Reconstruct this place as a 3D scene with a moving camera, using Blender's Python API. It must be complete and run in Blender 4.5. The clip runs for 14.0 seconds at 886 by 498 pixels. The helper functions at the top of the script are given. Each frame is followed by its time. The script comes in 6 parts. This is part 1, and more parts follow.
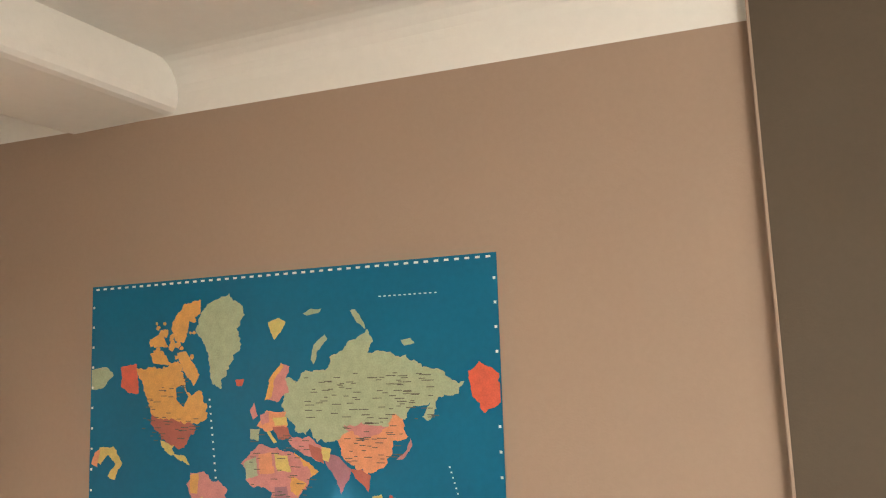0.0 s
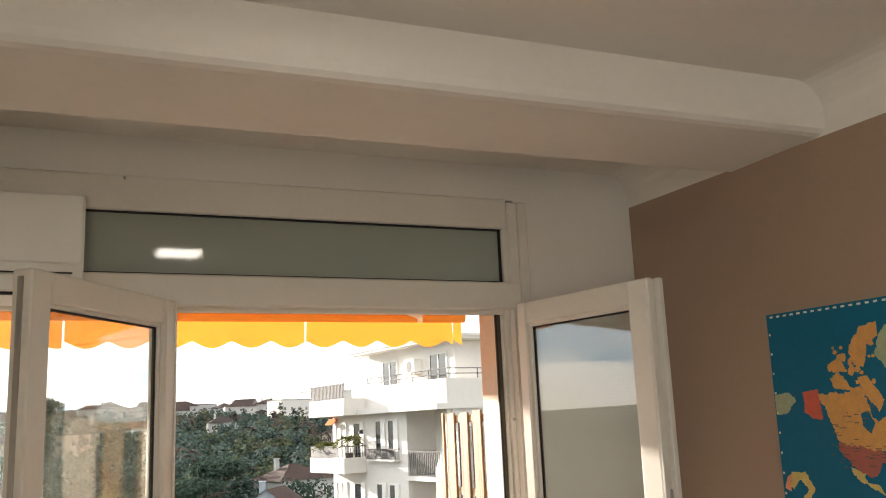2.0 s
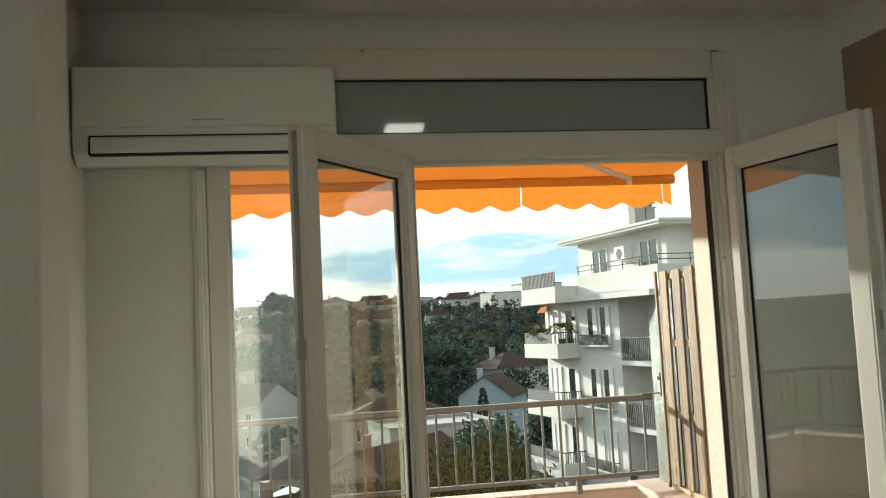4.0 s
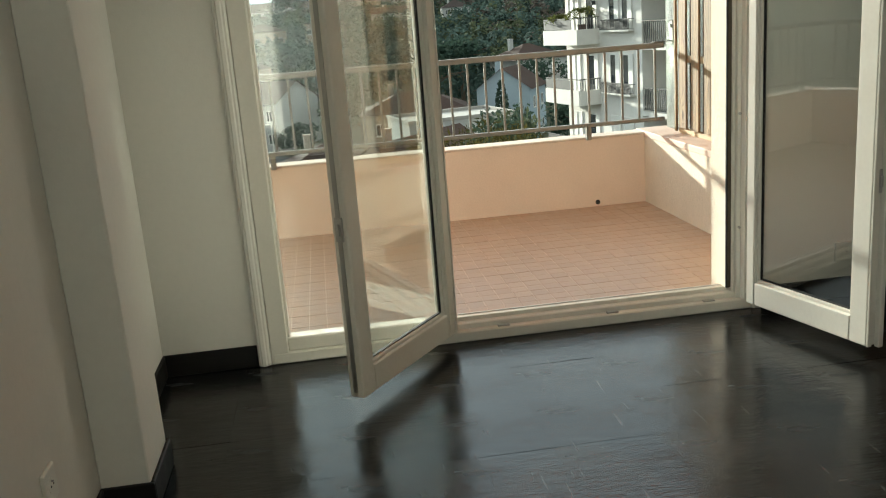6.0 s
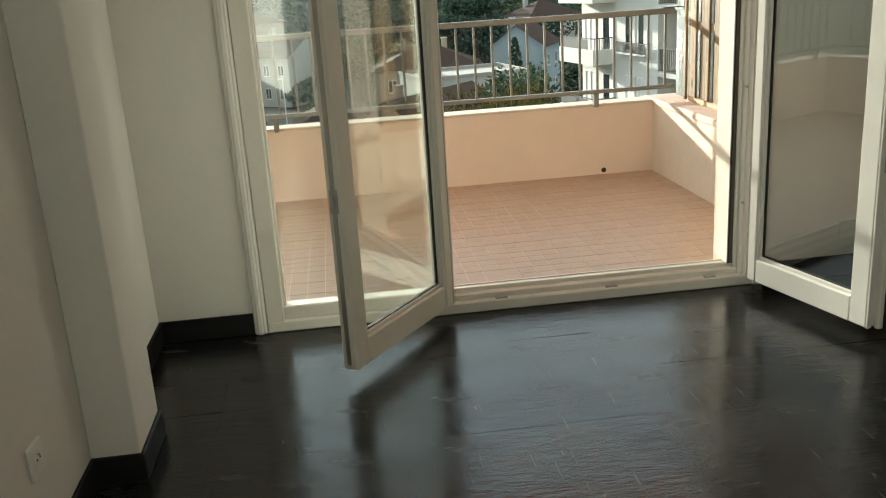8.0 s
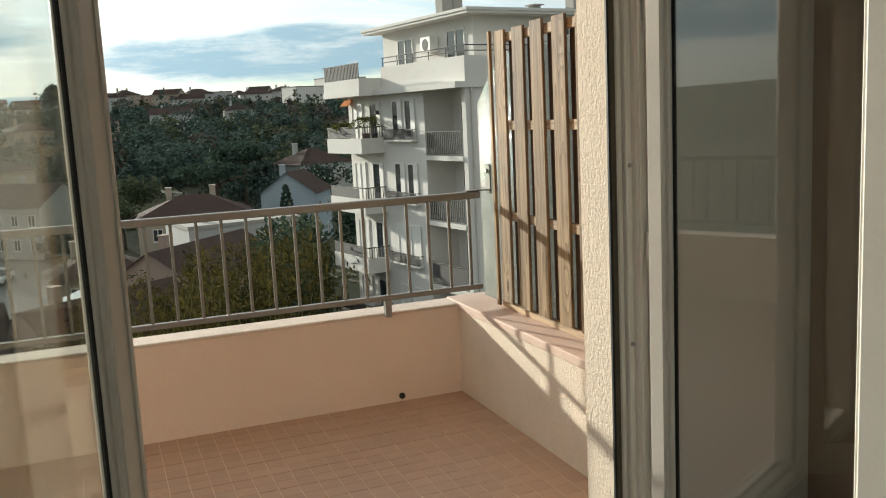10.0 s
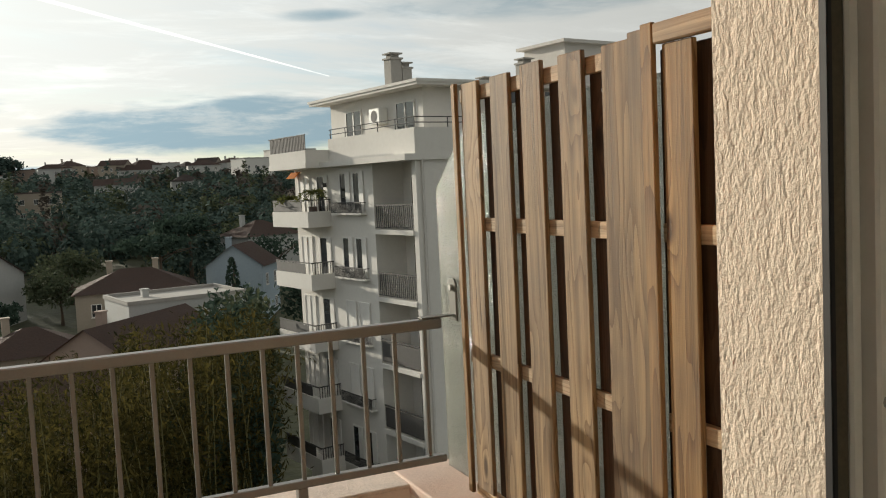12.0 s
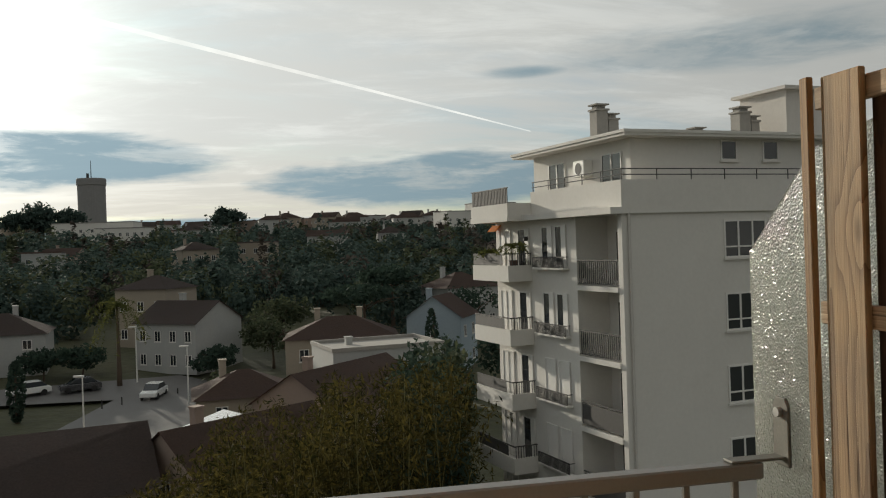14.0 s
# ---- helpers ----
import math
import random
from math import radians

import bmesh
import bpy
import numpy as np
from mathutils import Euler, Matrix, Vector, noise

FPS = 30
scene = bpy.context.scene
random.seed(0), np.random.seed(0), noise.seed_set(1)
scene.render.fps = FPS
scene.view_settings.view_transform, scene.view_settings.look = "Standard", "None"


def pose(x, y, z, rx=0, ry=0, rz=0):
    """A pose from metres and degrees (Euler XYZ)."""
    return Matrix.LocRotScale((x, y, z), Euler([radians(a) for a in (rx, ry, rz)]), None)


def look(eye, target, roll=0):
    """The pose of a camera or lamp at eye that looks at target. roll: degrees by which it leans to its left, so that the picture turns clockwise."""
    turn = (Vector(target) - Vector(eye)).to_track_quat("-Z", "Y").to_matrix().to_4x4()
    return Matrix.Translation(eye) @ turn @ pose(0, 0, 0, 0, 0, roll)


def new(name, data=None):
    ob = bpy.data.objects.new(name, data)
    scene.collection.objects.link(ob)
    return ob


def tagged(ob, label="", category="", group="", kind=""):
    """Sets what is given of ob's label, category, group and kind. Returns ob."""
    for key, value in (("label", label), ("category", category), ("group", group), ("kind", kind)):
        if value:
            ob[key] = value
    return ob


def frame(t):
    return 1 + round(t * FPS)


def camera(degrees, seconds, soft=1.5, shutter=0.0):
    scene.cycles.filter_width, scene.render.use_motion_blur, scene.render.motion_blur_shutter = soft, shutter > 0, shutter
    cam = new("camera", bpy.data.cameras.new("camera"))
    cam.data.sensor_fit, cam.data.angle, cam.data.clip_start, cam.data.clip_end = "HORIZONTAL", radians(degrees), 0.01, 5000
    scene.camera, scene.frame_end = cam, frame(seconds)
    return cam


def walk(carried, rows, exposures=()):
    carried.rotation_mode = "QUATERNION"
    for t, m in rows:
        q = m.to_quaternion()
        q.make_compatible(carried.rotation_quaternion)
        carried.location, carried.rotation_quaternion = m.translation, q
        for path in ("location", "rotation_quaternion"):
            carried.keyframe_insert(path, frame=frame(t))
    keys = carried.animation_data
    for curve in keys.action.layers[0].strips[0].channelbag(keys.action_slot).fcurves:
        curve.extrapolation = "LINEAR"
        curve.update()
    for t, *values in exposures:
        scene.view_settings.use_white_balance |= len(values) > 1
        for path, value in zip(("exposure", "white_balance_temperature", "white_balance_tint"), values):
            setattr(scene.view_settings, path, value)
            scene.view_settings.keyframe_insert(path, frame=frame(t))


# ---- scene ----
cam = camera(53.0, 14.0, soft=1.1)
PATH = [
    (0, (-1.576, -2.853, 1.718), (0.237, -2.055, 1.994), -2.6),
    (0.5, (-1.556, -2.887, 1.737), (0.034, -1.724, 2.083), -2.5),
    (1, (-1.554, -2.896, 1.726), (-0.262, -1.416, 2.103), -2.5),
    (1.5, (-1.536, -2.917, 1.733), (-0.562, -1.214, 2.119), -2.5),
    (2, (-1.565, -2.97, 1.724), (-0.797, -1.165, 2.116), -2.5),
    (2.2, (-1.576, -2.995, 1.719), (-0.859, -1.17, 2.112), -2.6),
    (4.3, (-1.69, -3.24, 1.475), (-1.392, -1.263, 1.545), -3.0),
    (4.5, (-1.678, -3.238, 1.444), (-1.381, -1.26, 1.421), -3.3),
    (5, (-1.668, -3.24, 1.385), (-1.389, -1.27, 1.165), -4.1),
    (5.5, (-1.686, -3.273, 1.324), (-1.425, -1.326, 0.952), -4.3),
    (6, (-1.694, -3.382, 1.259), (-1.459, -1.457, 0.767), -4.4),
    (6.5, (-1.706, -3.514, 1.238), (-1.506, -1.605, 0.675), -4.3),
    (7, (-1.745, -3.62, 1.232), (-1.565, -1.715, 0.649), -4.0),
    (7.2, (-1.727, -3.617, 1.241), (-1.569, -1.712, 0.654), -4.1),
    (9.3, (-1.494, -2.418, 1.399), (-0.998, -0.539, 0.922), -2.5),
    (9.5, (-1.459, -2.279, 1.414), (-0.892, -0.409, 0.987), -2.6),
    (10, (-1.292, -1.893, 1.429), (-0.576, -0.049, 1.129), -2.8),
    (10.5, (-1.128, -1.54, 1.435), (-0.345, 0.286, 1.203), -2.3),
    (11, (-0.931, -1.094, 1.462), (-0.117, 0.723, 1.267), -2.3),
    (11.5, (-0.791, -0.771, 1.477), (0.033, 1.044, 1.309), -2.9),
    (12, (-0.727, -0.54, 1.495), (0.105, 1.273, 1.347), -2.7),
    (12.5, (-0.632, -0.225, 1.512), (0.182, 1.597, 1.382), -2.5),
    (13, (-0.547, 0.036, 1.521), (0.215, 1.881, 1.409), -2.1),
    (13.5, (-0.514, 0.267, 1.516), (0.138, 2.156, 1.445), -2.1),
    (14, (-0.518, 0.524, 1.514), (-0.099, 2.479, 1.504), -1.9),
]
walk(cam, [(t, look(eye, target, roll)) for t, eye, target, roll in PATH],
     exposures=[(0, 2.95, 6550, 12), (1.0, 2.42, 6550, 12), (2.0, 2.0, 6550, 12), (4.3, 1.05, 6050, -5), (5.5, 1.13, 6050, -5), (7.0, 1.47, 6050, -7), (9.5, 0.72, 6200, -1),
                (10.0, 0.54, 6250, 1), (10.5, 0.48, 6300, 2), (11.0, 0.2, 6350, 2), (12.0, 0.12, 6600, 5), (12.5, 0.0, 6750, 7), (13.0, -0.02, 6750, 7), (14.0, -0.33, 6600, 5)])

SUN_POWER, SKY_POWER, LAMP_POWER, FILL_POWER, TRAIL_POWER = 5.0, 0.125, 6.0, 12.0, 1.5

# ---- world and light ----
SUN_AZ, SUN_EL = 21.5, 12.0          # degrees left of the balcony's axis, and up
sun_dir = Vector((-math.sin(radians(SUN_AZ)) * math.cos(radians(SUN_EL)),
                  math.cos(radians(SUN_AZ)) * math.cos(radians(SUN_EL)), math.sin(radians(SUN_EL))))
sun = new("sun", bpy.data.lights.new("sun", "SUN"))
sun.data.energy, sun.data.angle, sun.data.color = SUN_POWER, radians(1.2), (1.0, 0.90, 0.78)
sun.matrix_world = look((0, 0, 30), Vector((0, 0, 30)) - sun_dir)

world = bpy.data.worlds.new("sky")
scene.world = world
world.use_nodes = True
wt = world.node_tree
wt.nodes.clear()


def nd(tree, kind, **props):
    n = tree.nodes.new(kind)
    for k, v in props.items():
        if k == "label":
            n.label = v
        elif k == "operation":
            n.operation = v
        elif k == "blend_type":
            n.blend_type = v
        elif k == "data_type":
            n.data_type = v
    return n


def build_sky(t):
    L = t.links.new
    out, bg = nd(t, "ShaderNodeOutputWorld"), nd(t, "ShaderNodeBackground")
    sky = nd(t, "ShaderNodeTexSky")
    sky.sky_type, sky.sun_disc = "NISHITA", False
    sky.sun_elevation, sky.sun_rotation = radians(SUN_EL), radians(-SUN_AZ)
    sky.air_density, sky.dust_density, sky.altitude = 1.0, 2.0, 100
    tc = nd(t, "ShaderNodeTexCoord")
    sep = nd(t, "ShaderNodeSeparateXYZ")
    L(tc.outputs["Generated"], sep.inputs[0])
    # the layer of cloud lies flat overhead: stretch it with the distance
    up = nd(t, "ShaderNodeMath", operation="ADD")
    up.inputs[1].default_value = 0.10
    L(sep.outputs[2], up.inputs[0])
    lift = nd(t, "ShaderNodeMath", operation="MAXIMUM")
    lift.inputs[1].default_value = 0.03
    L(up.outputs[0], lift.inputs[0])
    px, py = nd(t, "ShaderNodeMath", operation="DIVIDE"), nd(t, "ShaderNodeMath", operation="DIVIDE")
    L(sep.outputs[0], px.inputs[0]); L(lift.outputs[0], px.inputs[1])
    L(sep.outputs[1], py.inputs[0]); L(lift.outputs[0], py.inputs[1])
    com = nd(t, "ShaderNodeCombineXYZ")
    L(px.outputs[0], com.inputs[0]); L(py.outputs[0], com.inputs[1])

    def layer(scale, detail, rough, shift, lo, hi, distortion=0.4):
        m = nd(t, "ShaderNodeMapping")
        m.inputs["Location"].default_value = shift
        m.inputs["Scale"].default_value = (0.55, 1.0, 1.0)
        L(com.outputs[0], m.inputs[0])
        n = nd(t, "ShaderNodeTexNoise")
        n.inputs["Scale"].default_value, n.inputs["Detail"].default_value = scale, detail
        n.inputs["Roughness"].default_value, n.inputs["Distortion"].default_value = rough, distortion
        L(m.outputs[0], n.inputs["Vector"])
        r = nd(t, "ShaderNodeMapRange")
        r.inputs[1].default_value, r.inputs[2].default_value = lo, hi
        r.interpolation_type = "SMOOTHSTEP"
        L(n.outputs[0], r.inputs[0])
        return r.outputs[0]

    # direction as an angle round from the balcony's axis, and the height
    az = nd(t, "ShaderNodeMath", operation="ARCTAN2")
    L(sep.outputs[0], az.inputs[0]); L(sep.outputs[1], az.inputs[1])

    def calc(op, a, b=None):
        n = nd(t, "ShaderNodeMath", operation=op)
        for k, v in enumerate((a, b)):
            if v is None:
                continue
            if isinstance(v, (int, float)):
                n.inputs[k].default_value = v
            else:
                L(v, n.inputs[k])
        return n.outputs[0]

    def smooth(v, lo, hi, a=0.0, b=1.0):
        r = nd(t, "ShaderNodeMapRange")
        r.interpolation_type = "SMOOTHSTEP"
        L(v, r.inputs[0])
        for k, x in enumerate((lo, hi, a, b)):
            r.inputs[k + 1].default_value = x
        return r.outputs[0]

    flat = nd(t, "ShaderNodeCombineXYZ")          # low cloud, drawn out along the horizon
    L(calc("MULTIPLY", az.outputs[0], 3.2), flat.inputs[0]); L(calc("MULTIPLY", sep.outputs[2], 17.0), flat.inputs[1])

    def low_noise(scale, detail, rough, shift):
        m = nd(t, "ShaderNodeMapping")
        m.inputs["Location"].default_value = shift
        L(flat.outputs[0], m.inputs[0])
        n = nd(t, "ShaderNodeTexNoise")
        n.inputs["Scale"].default_value, n.inputs["Detail"].default_value, n.inputs["Roughness"].default_value = scale, detail, rough
        n.inputs["Distortion"].default_value = 0.3
        L(m.outputs[0], n.inputs["Vector"])
        return n.outputs[0]

    ragged = calc("MULTIPLY", calc("SUBTRACT", low_noise(1.7, 7, 0.6, (0.4, 2.2, 0)), 0.5), 1.9)

    def bank(a0, e0, ra, re, soft=0.55):
        """A bank of grey-blue cloud round one direction, ragged at its edge."""
        da = calc("DIVIDE", calc("SUBTRACT", az.outputs[0], radians(a0)), radians(ra))
        de = calc("DIVIDE", calc("SUBTRACT", sep.outputs[2], math.sin(radians(e0))), math.sin(radians(re)))
        r2 = calc("ADD", calc("MULTIPLY", da, da), calc("MULTIPLY", de, de))
        return smooth(calc("ADD", calc("SUBTRACT", 1.0, r2), ragged), 0.0, soft)

    dark = bank(-12.0, 5.6, 11.0, 2.0)
    for b_ in (bank(-1.0, 1.3, 22.0, 0.9), bank(11.5, 4.2, 11.5, 2.0), bank(24.0, 4.6, 9.0, 1.3), bank(17.5, 10.8, 3.4, 0.5, 1.3), bank(31.0, 11.5, 13.0, 2.0, 1.4),
               bank(60.0, 5.0, 22.0, 3.0), bank(-70.0, 6.0, 28.0, 3.0)):
        dark = calc("MAXIMUM", dark, b_)
    veil = layer(0.5, 8, 0.62, (3.1, 0.4, 0), 0.22, 0.62)
    streak = layer(2.0, 9, 0.68, (0.2, 5.0, 1), 0.4, 0.75)
    fine_streak = smooth(low_noise(2.6, 8, 0.66, (3.0, 0.7, 0)), 0.42, 0.68)
    # brightness of the lit cloud grows towards the sun
    dot = nd(t, "ShaderNodeVectorMath", operation="DOT_PRODUCT")
    L(tc.outputs["Generated"], dot.inputs[0])
    dot.inputs[1].default_value = sun_dir
    pos = calc("MAXIMUM", dot.outputs["Value"], 0.0)
    near = calc("MULTIPLY", calc("POWER", pos, 80.0), 13.0)
    wide = calc("MULTIPLY", calc("POWER", pos, 3.0), 4.6)
    lit = calc("ADD", calc("ADD", near, wide), 4.2)
    lit = calc("MULTIPLY", lit, smooth(streak, 0.0, 1.0, 0.9, 1.08))
    white = nd(t, "ShaderNodeVectorMath", operation="SCALE")
    white.inputs[0].default_value = (0.985, 0.985, 0.975)
    L(lit, white.inputs["Scale"])
    warm = nd(t, "ShaderNodeVectorMath", operation="SCALE")
    warm.inputs[0].default_value = (1.0, 0.945, 0.86)
    L(lit, warm.inputs["Scale"])
    blue = nd(t, "ShaderNodeVectorMath", operation="MULTIPLY")
    L(sky.outputs[0], blue.inputs[0]); blue.inputs[1].default_value = (0.46, 0.70, 1.0)

    def mix(fac, a, b):
        m = nd(t, "ShaderNodeMix", data_type="RGBA")
        L(fac, m.inputs[0]); L(a, m.inputs[6]); L(b, m.inputs[7])
        return m.outputs[2]

    pale = mix(smooth(sep.outputs[2], 0.02, 0.14), warm.outputs[0], white.outputs[0])
    c1 = mix(smooth(veil, 0.0, 1.0, 0.32, 1.0), blue.outputs[0], pale)
    shade = nd(t, "ShaderNodeVectorMath", operation="SCALE")
    shade.inputs[0].default_value = (0.50, 0.70, 0.84)
    L(calc("ADD", calc("MULTIPLY", wide, 0.7), 2.8), shade.inputs["Scale"])
    cover = calc("MULTIPLY", dark, smooth(fine_streak, 0.0, 1.0, 0.95, 0.55))
    c2 = mix(cover, c1, shade.outputs[0])
    L(c2, bg.inputs[0])
    bg.inputs[1].default_value = SKY_POWER
    L(bg.outputs[0], out.inputs[0])


build_sky(wt)

# ---- materials ----
MATS = {}


def mat(name, color, rough=0.6, metal=0.0, vary=0.12, scale=6.0, fine=60.0, bump=0.0, bump_scale=80.0, spec=0.5,
        stain=None, stain_amount=0.0, per_piece=0.0, stretch=(1, 1, 1), rough_vary=0.1, by_island=False):
    """Painted or mineral surface: two sizes of colour variation, uneven gloss, fine relief."""
    m = bpy.data.materials.new(name)
    m.use_nodes = True
    t = m.node_tree
    L = t.links.new
    b = t.nodes["Principled BSDF"]
    b.inputs["Metallic"].default_value = metal
    b.inputs["Specular IOR Level"].default_value = spec
    tc = nd(t, "ShaderNodeTexCoord")
    mp = nd(t, "ShaderNodeMapping")
    mp.inputs["Scale"].default_value = stretch
    L(tc.outputs["Object"], mp.inputs[0])

    def noise_tex(s, detail=4, rough_n=0.6):
        n = nd(t, "ShaderNodeTexNoise")
        n.inputs["Scale"].default_value, n.inputs["Detail"].default_value = s, detail
        n.inputs["Roughness"].default_value = rough_n
        L(mp.outputs[0], n.inputs["Vector"])
        return n.outputs[0]

    big, small = noise_tex(scale), noise_tex(fine, 3)
    add = nd(t, "ShaderNodeMath", operation="ADD")
    L(big, add.inputs[0]); L(small, add.inputs[1])
    r = nd(t, "ShaderNodeMapRange")
    r.inputs[1].default_value, r.inputs[2].default_value = 0.6, 1.4
    r.inputs[3].default_value, r.inputs[4].default_value = 1 - vary, 1 + vary
    L(add.outputs[0], r.inputs[0])
    val = r.outputs[0]
    if per_piece:
        if by_island:
            rnd = nd(t, "ShaderNodeNewGeometry").outputs["Random Per Island"]
        else:
            rnd = nd(t, "ShaderNodeObjectInfo").outputs["Random"]
        pr = nd(t, "ShaderNodeMapRange")
        L(rnd, pr.inputs[0])
        pr.inputs[3].default_value, pr.inputs[4].default_value = 1 - per_piece, 1 + per_piece
        mu = nd(t, "ShaderNodeMath", operation="MULTIPLY")
        L(val, mu.inputs[0]); L(pr.outputs[0], mu.inputs[1])
        val = mu.outputs[0]
    sc = nd(t, "ShaderNodeVectorMath", operation="SCALE")
    sc.inputs[0].default_value = color
    L(val, sc.inputs["Scale"])
    col = sc.outputs[0]
    if stain:
        sn = noise_tex(scale * 0.45, 8, 0.7)
        sr = nd(t, "ShaderNodeMapRange")
        sr.inputs[1].default_value, sr.inputs[2].default_value = 0.52, 0.72
        sr.inputs[4].default_value = stain_amount
        L(sn, sr.inputs[0])
        mx = nd(t, "ShaderNodeMix", data_type="RGBA")
        L(sr.outputs[0], mx.inputs[0]); L(col, mx.inputs[6])
        mx.inputs[7].default_value = (*stain, 1)
        col = mx.outputs[2]
    L(col, b.inputs["Base Color"])
    rr = nd(t, "ShaderNodeMapRange")
    L(big, rr.inputs[0])
    rr.inputs[1].default_value, rr.inputs[2].default_value = 0.3, 0.7
    rr.inputs[3].default_value, rr.inputs[4].default_value = max(rough - rough_vary, 0.02), min(rough + rough_vary, 1)
    L(rr.outputs[0], b.inputs["Roughness"])
    if bump:
        bn = noise_tex(bump_scale, 4, 0.65)
        bp = nd(t, "ShaderNodeBump")
        bp.inputs["Strength"].default_value, bp.inputs["Distance"].default_value = 1.0, bump
        L(bn, bp.inputs["Height"]); L(bp.outputs[0], b.inputs["Normal"])
    MATS[name] = m
    return m


def wood_mat(name, light, dark, axis=2, rough=0.72, ring=14.0, grey=0.0):
    """Sawn softwood: cathedral grain and fibres along one axis, knots, splits, a tone of its own for every board."""
    m = bpy.data.materials.new(name)
    m.use_nodes = True
    t = m.node_tree
    L = t.links.new
    b = t.nodes["Principled BSDF"]
    tc, oi = nd(t, "ShaderNodeTexCoord"), nd(t, "ShaderNodeObjectInfo")
    off = nd(t, "ShaderNodeVectorMath", operation="SCALE")
    off.inputs[0].default_value = (13.0, 29.0, 17.0)
    L(oi.outputs["Random"], off.inputs["Scale"])
    add = nd(t, "ShaderNodeVectorMath", operation="ADD")
    L(tc.outputs["Object"], add.inputs[0]); L(off.outputs[0], add.inputs[1])

    def stretched(across, along):
        mp = nd(t, "ShaderNodeMapping")
        s_ = [across, across, across]
        s_[axis] = along
        mp.inputs["Scale"].default_value = s_
        L(add.outputs[0], mp.inputs[0])
        return mp.outputs[0]

    def noise_of(vec, scale, detail, rough_n=0.55, distortion=0.0):
        n = nd(t, "ShaderNodeTexNoise")
        n.inputs["Scale"].default_value, n.inputs["Detail"].default_value = scale, detail
        n.inputs["Roughness"].default_value, n.inputs["Distortion"].default_value = rough_n, distortion
        L(vec, n.inputs["Vector"])
        return n.outputs[0]

    def ramp(v, lo, hi, a, c):
        r = nd(t, "ShaderNodeMapRange")
        L(v, r.inputs[0])
        for k, x in enumerate((lo, hi, a, c)):
            r.inputs[k + 1].default_value = x
        return r.outputs[0]

    def calc(op, a, c):
        n = nd(t, "ShaderNodeMath", operation=op)
        for k, v in enumerate((a, c)):
            if isinstance(v, (int, float)):
                n.inputs[k].default_value = v
            else:
                L(v, n.inputs[k])
        return n.outputs[0]

    def blend(fac, a, c):
        mx = nd(t, "ShaderNodeMix", data_type="RGBA")
        L(fac, mx.inputs[0])
        for k, v in ((6, a), (7, c)):
            if isinstance(v, tuple):
                mx.inputs[k].default_value = (*v, 1)
            else:
                L(v, mx.inputs[k])
        return mx.outputs[2]

    # knots bend the rings round them
    vo = nd(t, "ShaderNodeTexVoronoi")
    vo.inputs["Scale"].default_value = 1.0
    L(stretched(6.5, 2.6), vo.inputs["Vector"])
    knot = vo.outputs["Distance"]
    bend = calc("MULTIPLY", calc("POWER", ramp(knot, 0.05, 0.5, 1.0, 0.0), 2.0), 0.16)
    field = calc("ADD", noise_of(stretched(ring * 0.62, ring * 0.035), 1.0, 2, 0.4), bend)
    rings = nd(t, "ShaderNodeMath", operation="FRACT")
    L(calc("MULTIPLY", field, 15.0), rings.inputs[0])
    late = calc("POWER", rings.outputs[0], 2.6)
    fibre = noise_of(stretched(260.0, 4.0), 1.0, 4, 0.6)
    streak = noise_of(stretched(34.0, 0.9), 1.0, 5, 0.6)
    patch = noise_of(add.outputs[0], 2.6, 5)
    col = blend(calc("MULTIPLY", late, 0.8), light, dark)
    col = blend(ramp(patch, 0.42, 0.68, 0.0, 0.45 + 0.3 * grey), col, tuple(0.62 * x + 0.38 * sum(light) / 3 * 0.8 for x in dark))
    col = blend(ramp(knot, 0.055, 0.12, 0.85, 0.0), col, tuple(x * 0.42 for x in dark))
    # short dark splits along the grain
    split = calc("MULTIPLY", ramp(noise_of(stretched(75.0, 3.0), 1.0, 1), 0.70, 0.75, 0.0, 0.8), ramp(patch, 0.45, 0.6, 0.0, 1.0))
    col = blend(split, col, tuple(x * 0.3 for x in dark))
    tone = calc("MULTIPLY", calc("MULTIPLY", ramp(streak, 0.3, 0.68, 0.58, 1.18), ramp(fibre, 0.3, 0.7, 0.84, 1.12)), ramp(oi.outputs["Random"], 0.0, 1.0, 0.8, 1.14))
    sc = nd(t, "ShaderNodeVectorMath", operation="SCALE")
    L(col, sc.inputs[0]); L(tone, sc.inputs["Scale"])
    L(sc.outputs[0], b.inputs["Base Color"])
    b.inputs["Roughness"].default_value = rough
    b.inputs["Specular IOR Level"].default_value = 0.3
    bp = nd(t, "ShaderNodeBump")
    bp.inputs["Strength"].default_value, bp.inputs["Distance"].default_value = 0.7, 0.0012
    L(calc("SUBTRACT", calc("ADD", fibre, calc("MULTIPLY", late, -0.5)), split), bp.inputs["Height"]); L(bp.outputs[0], b.inputs["Normal"])
    MATS[name] = m
    return m


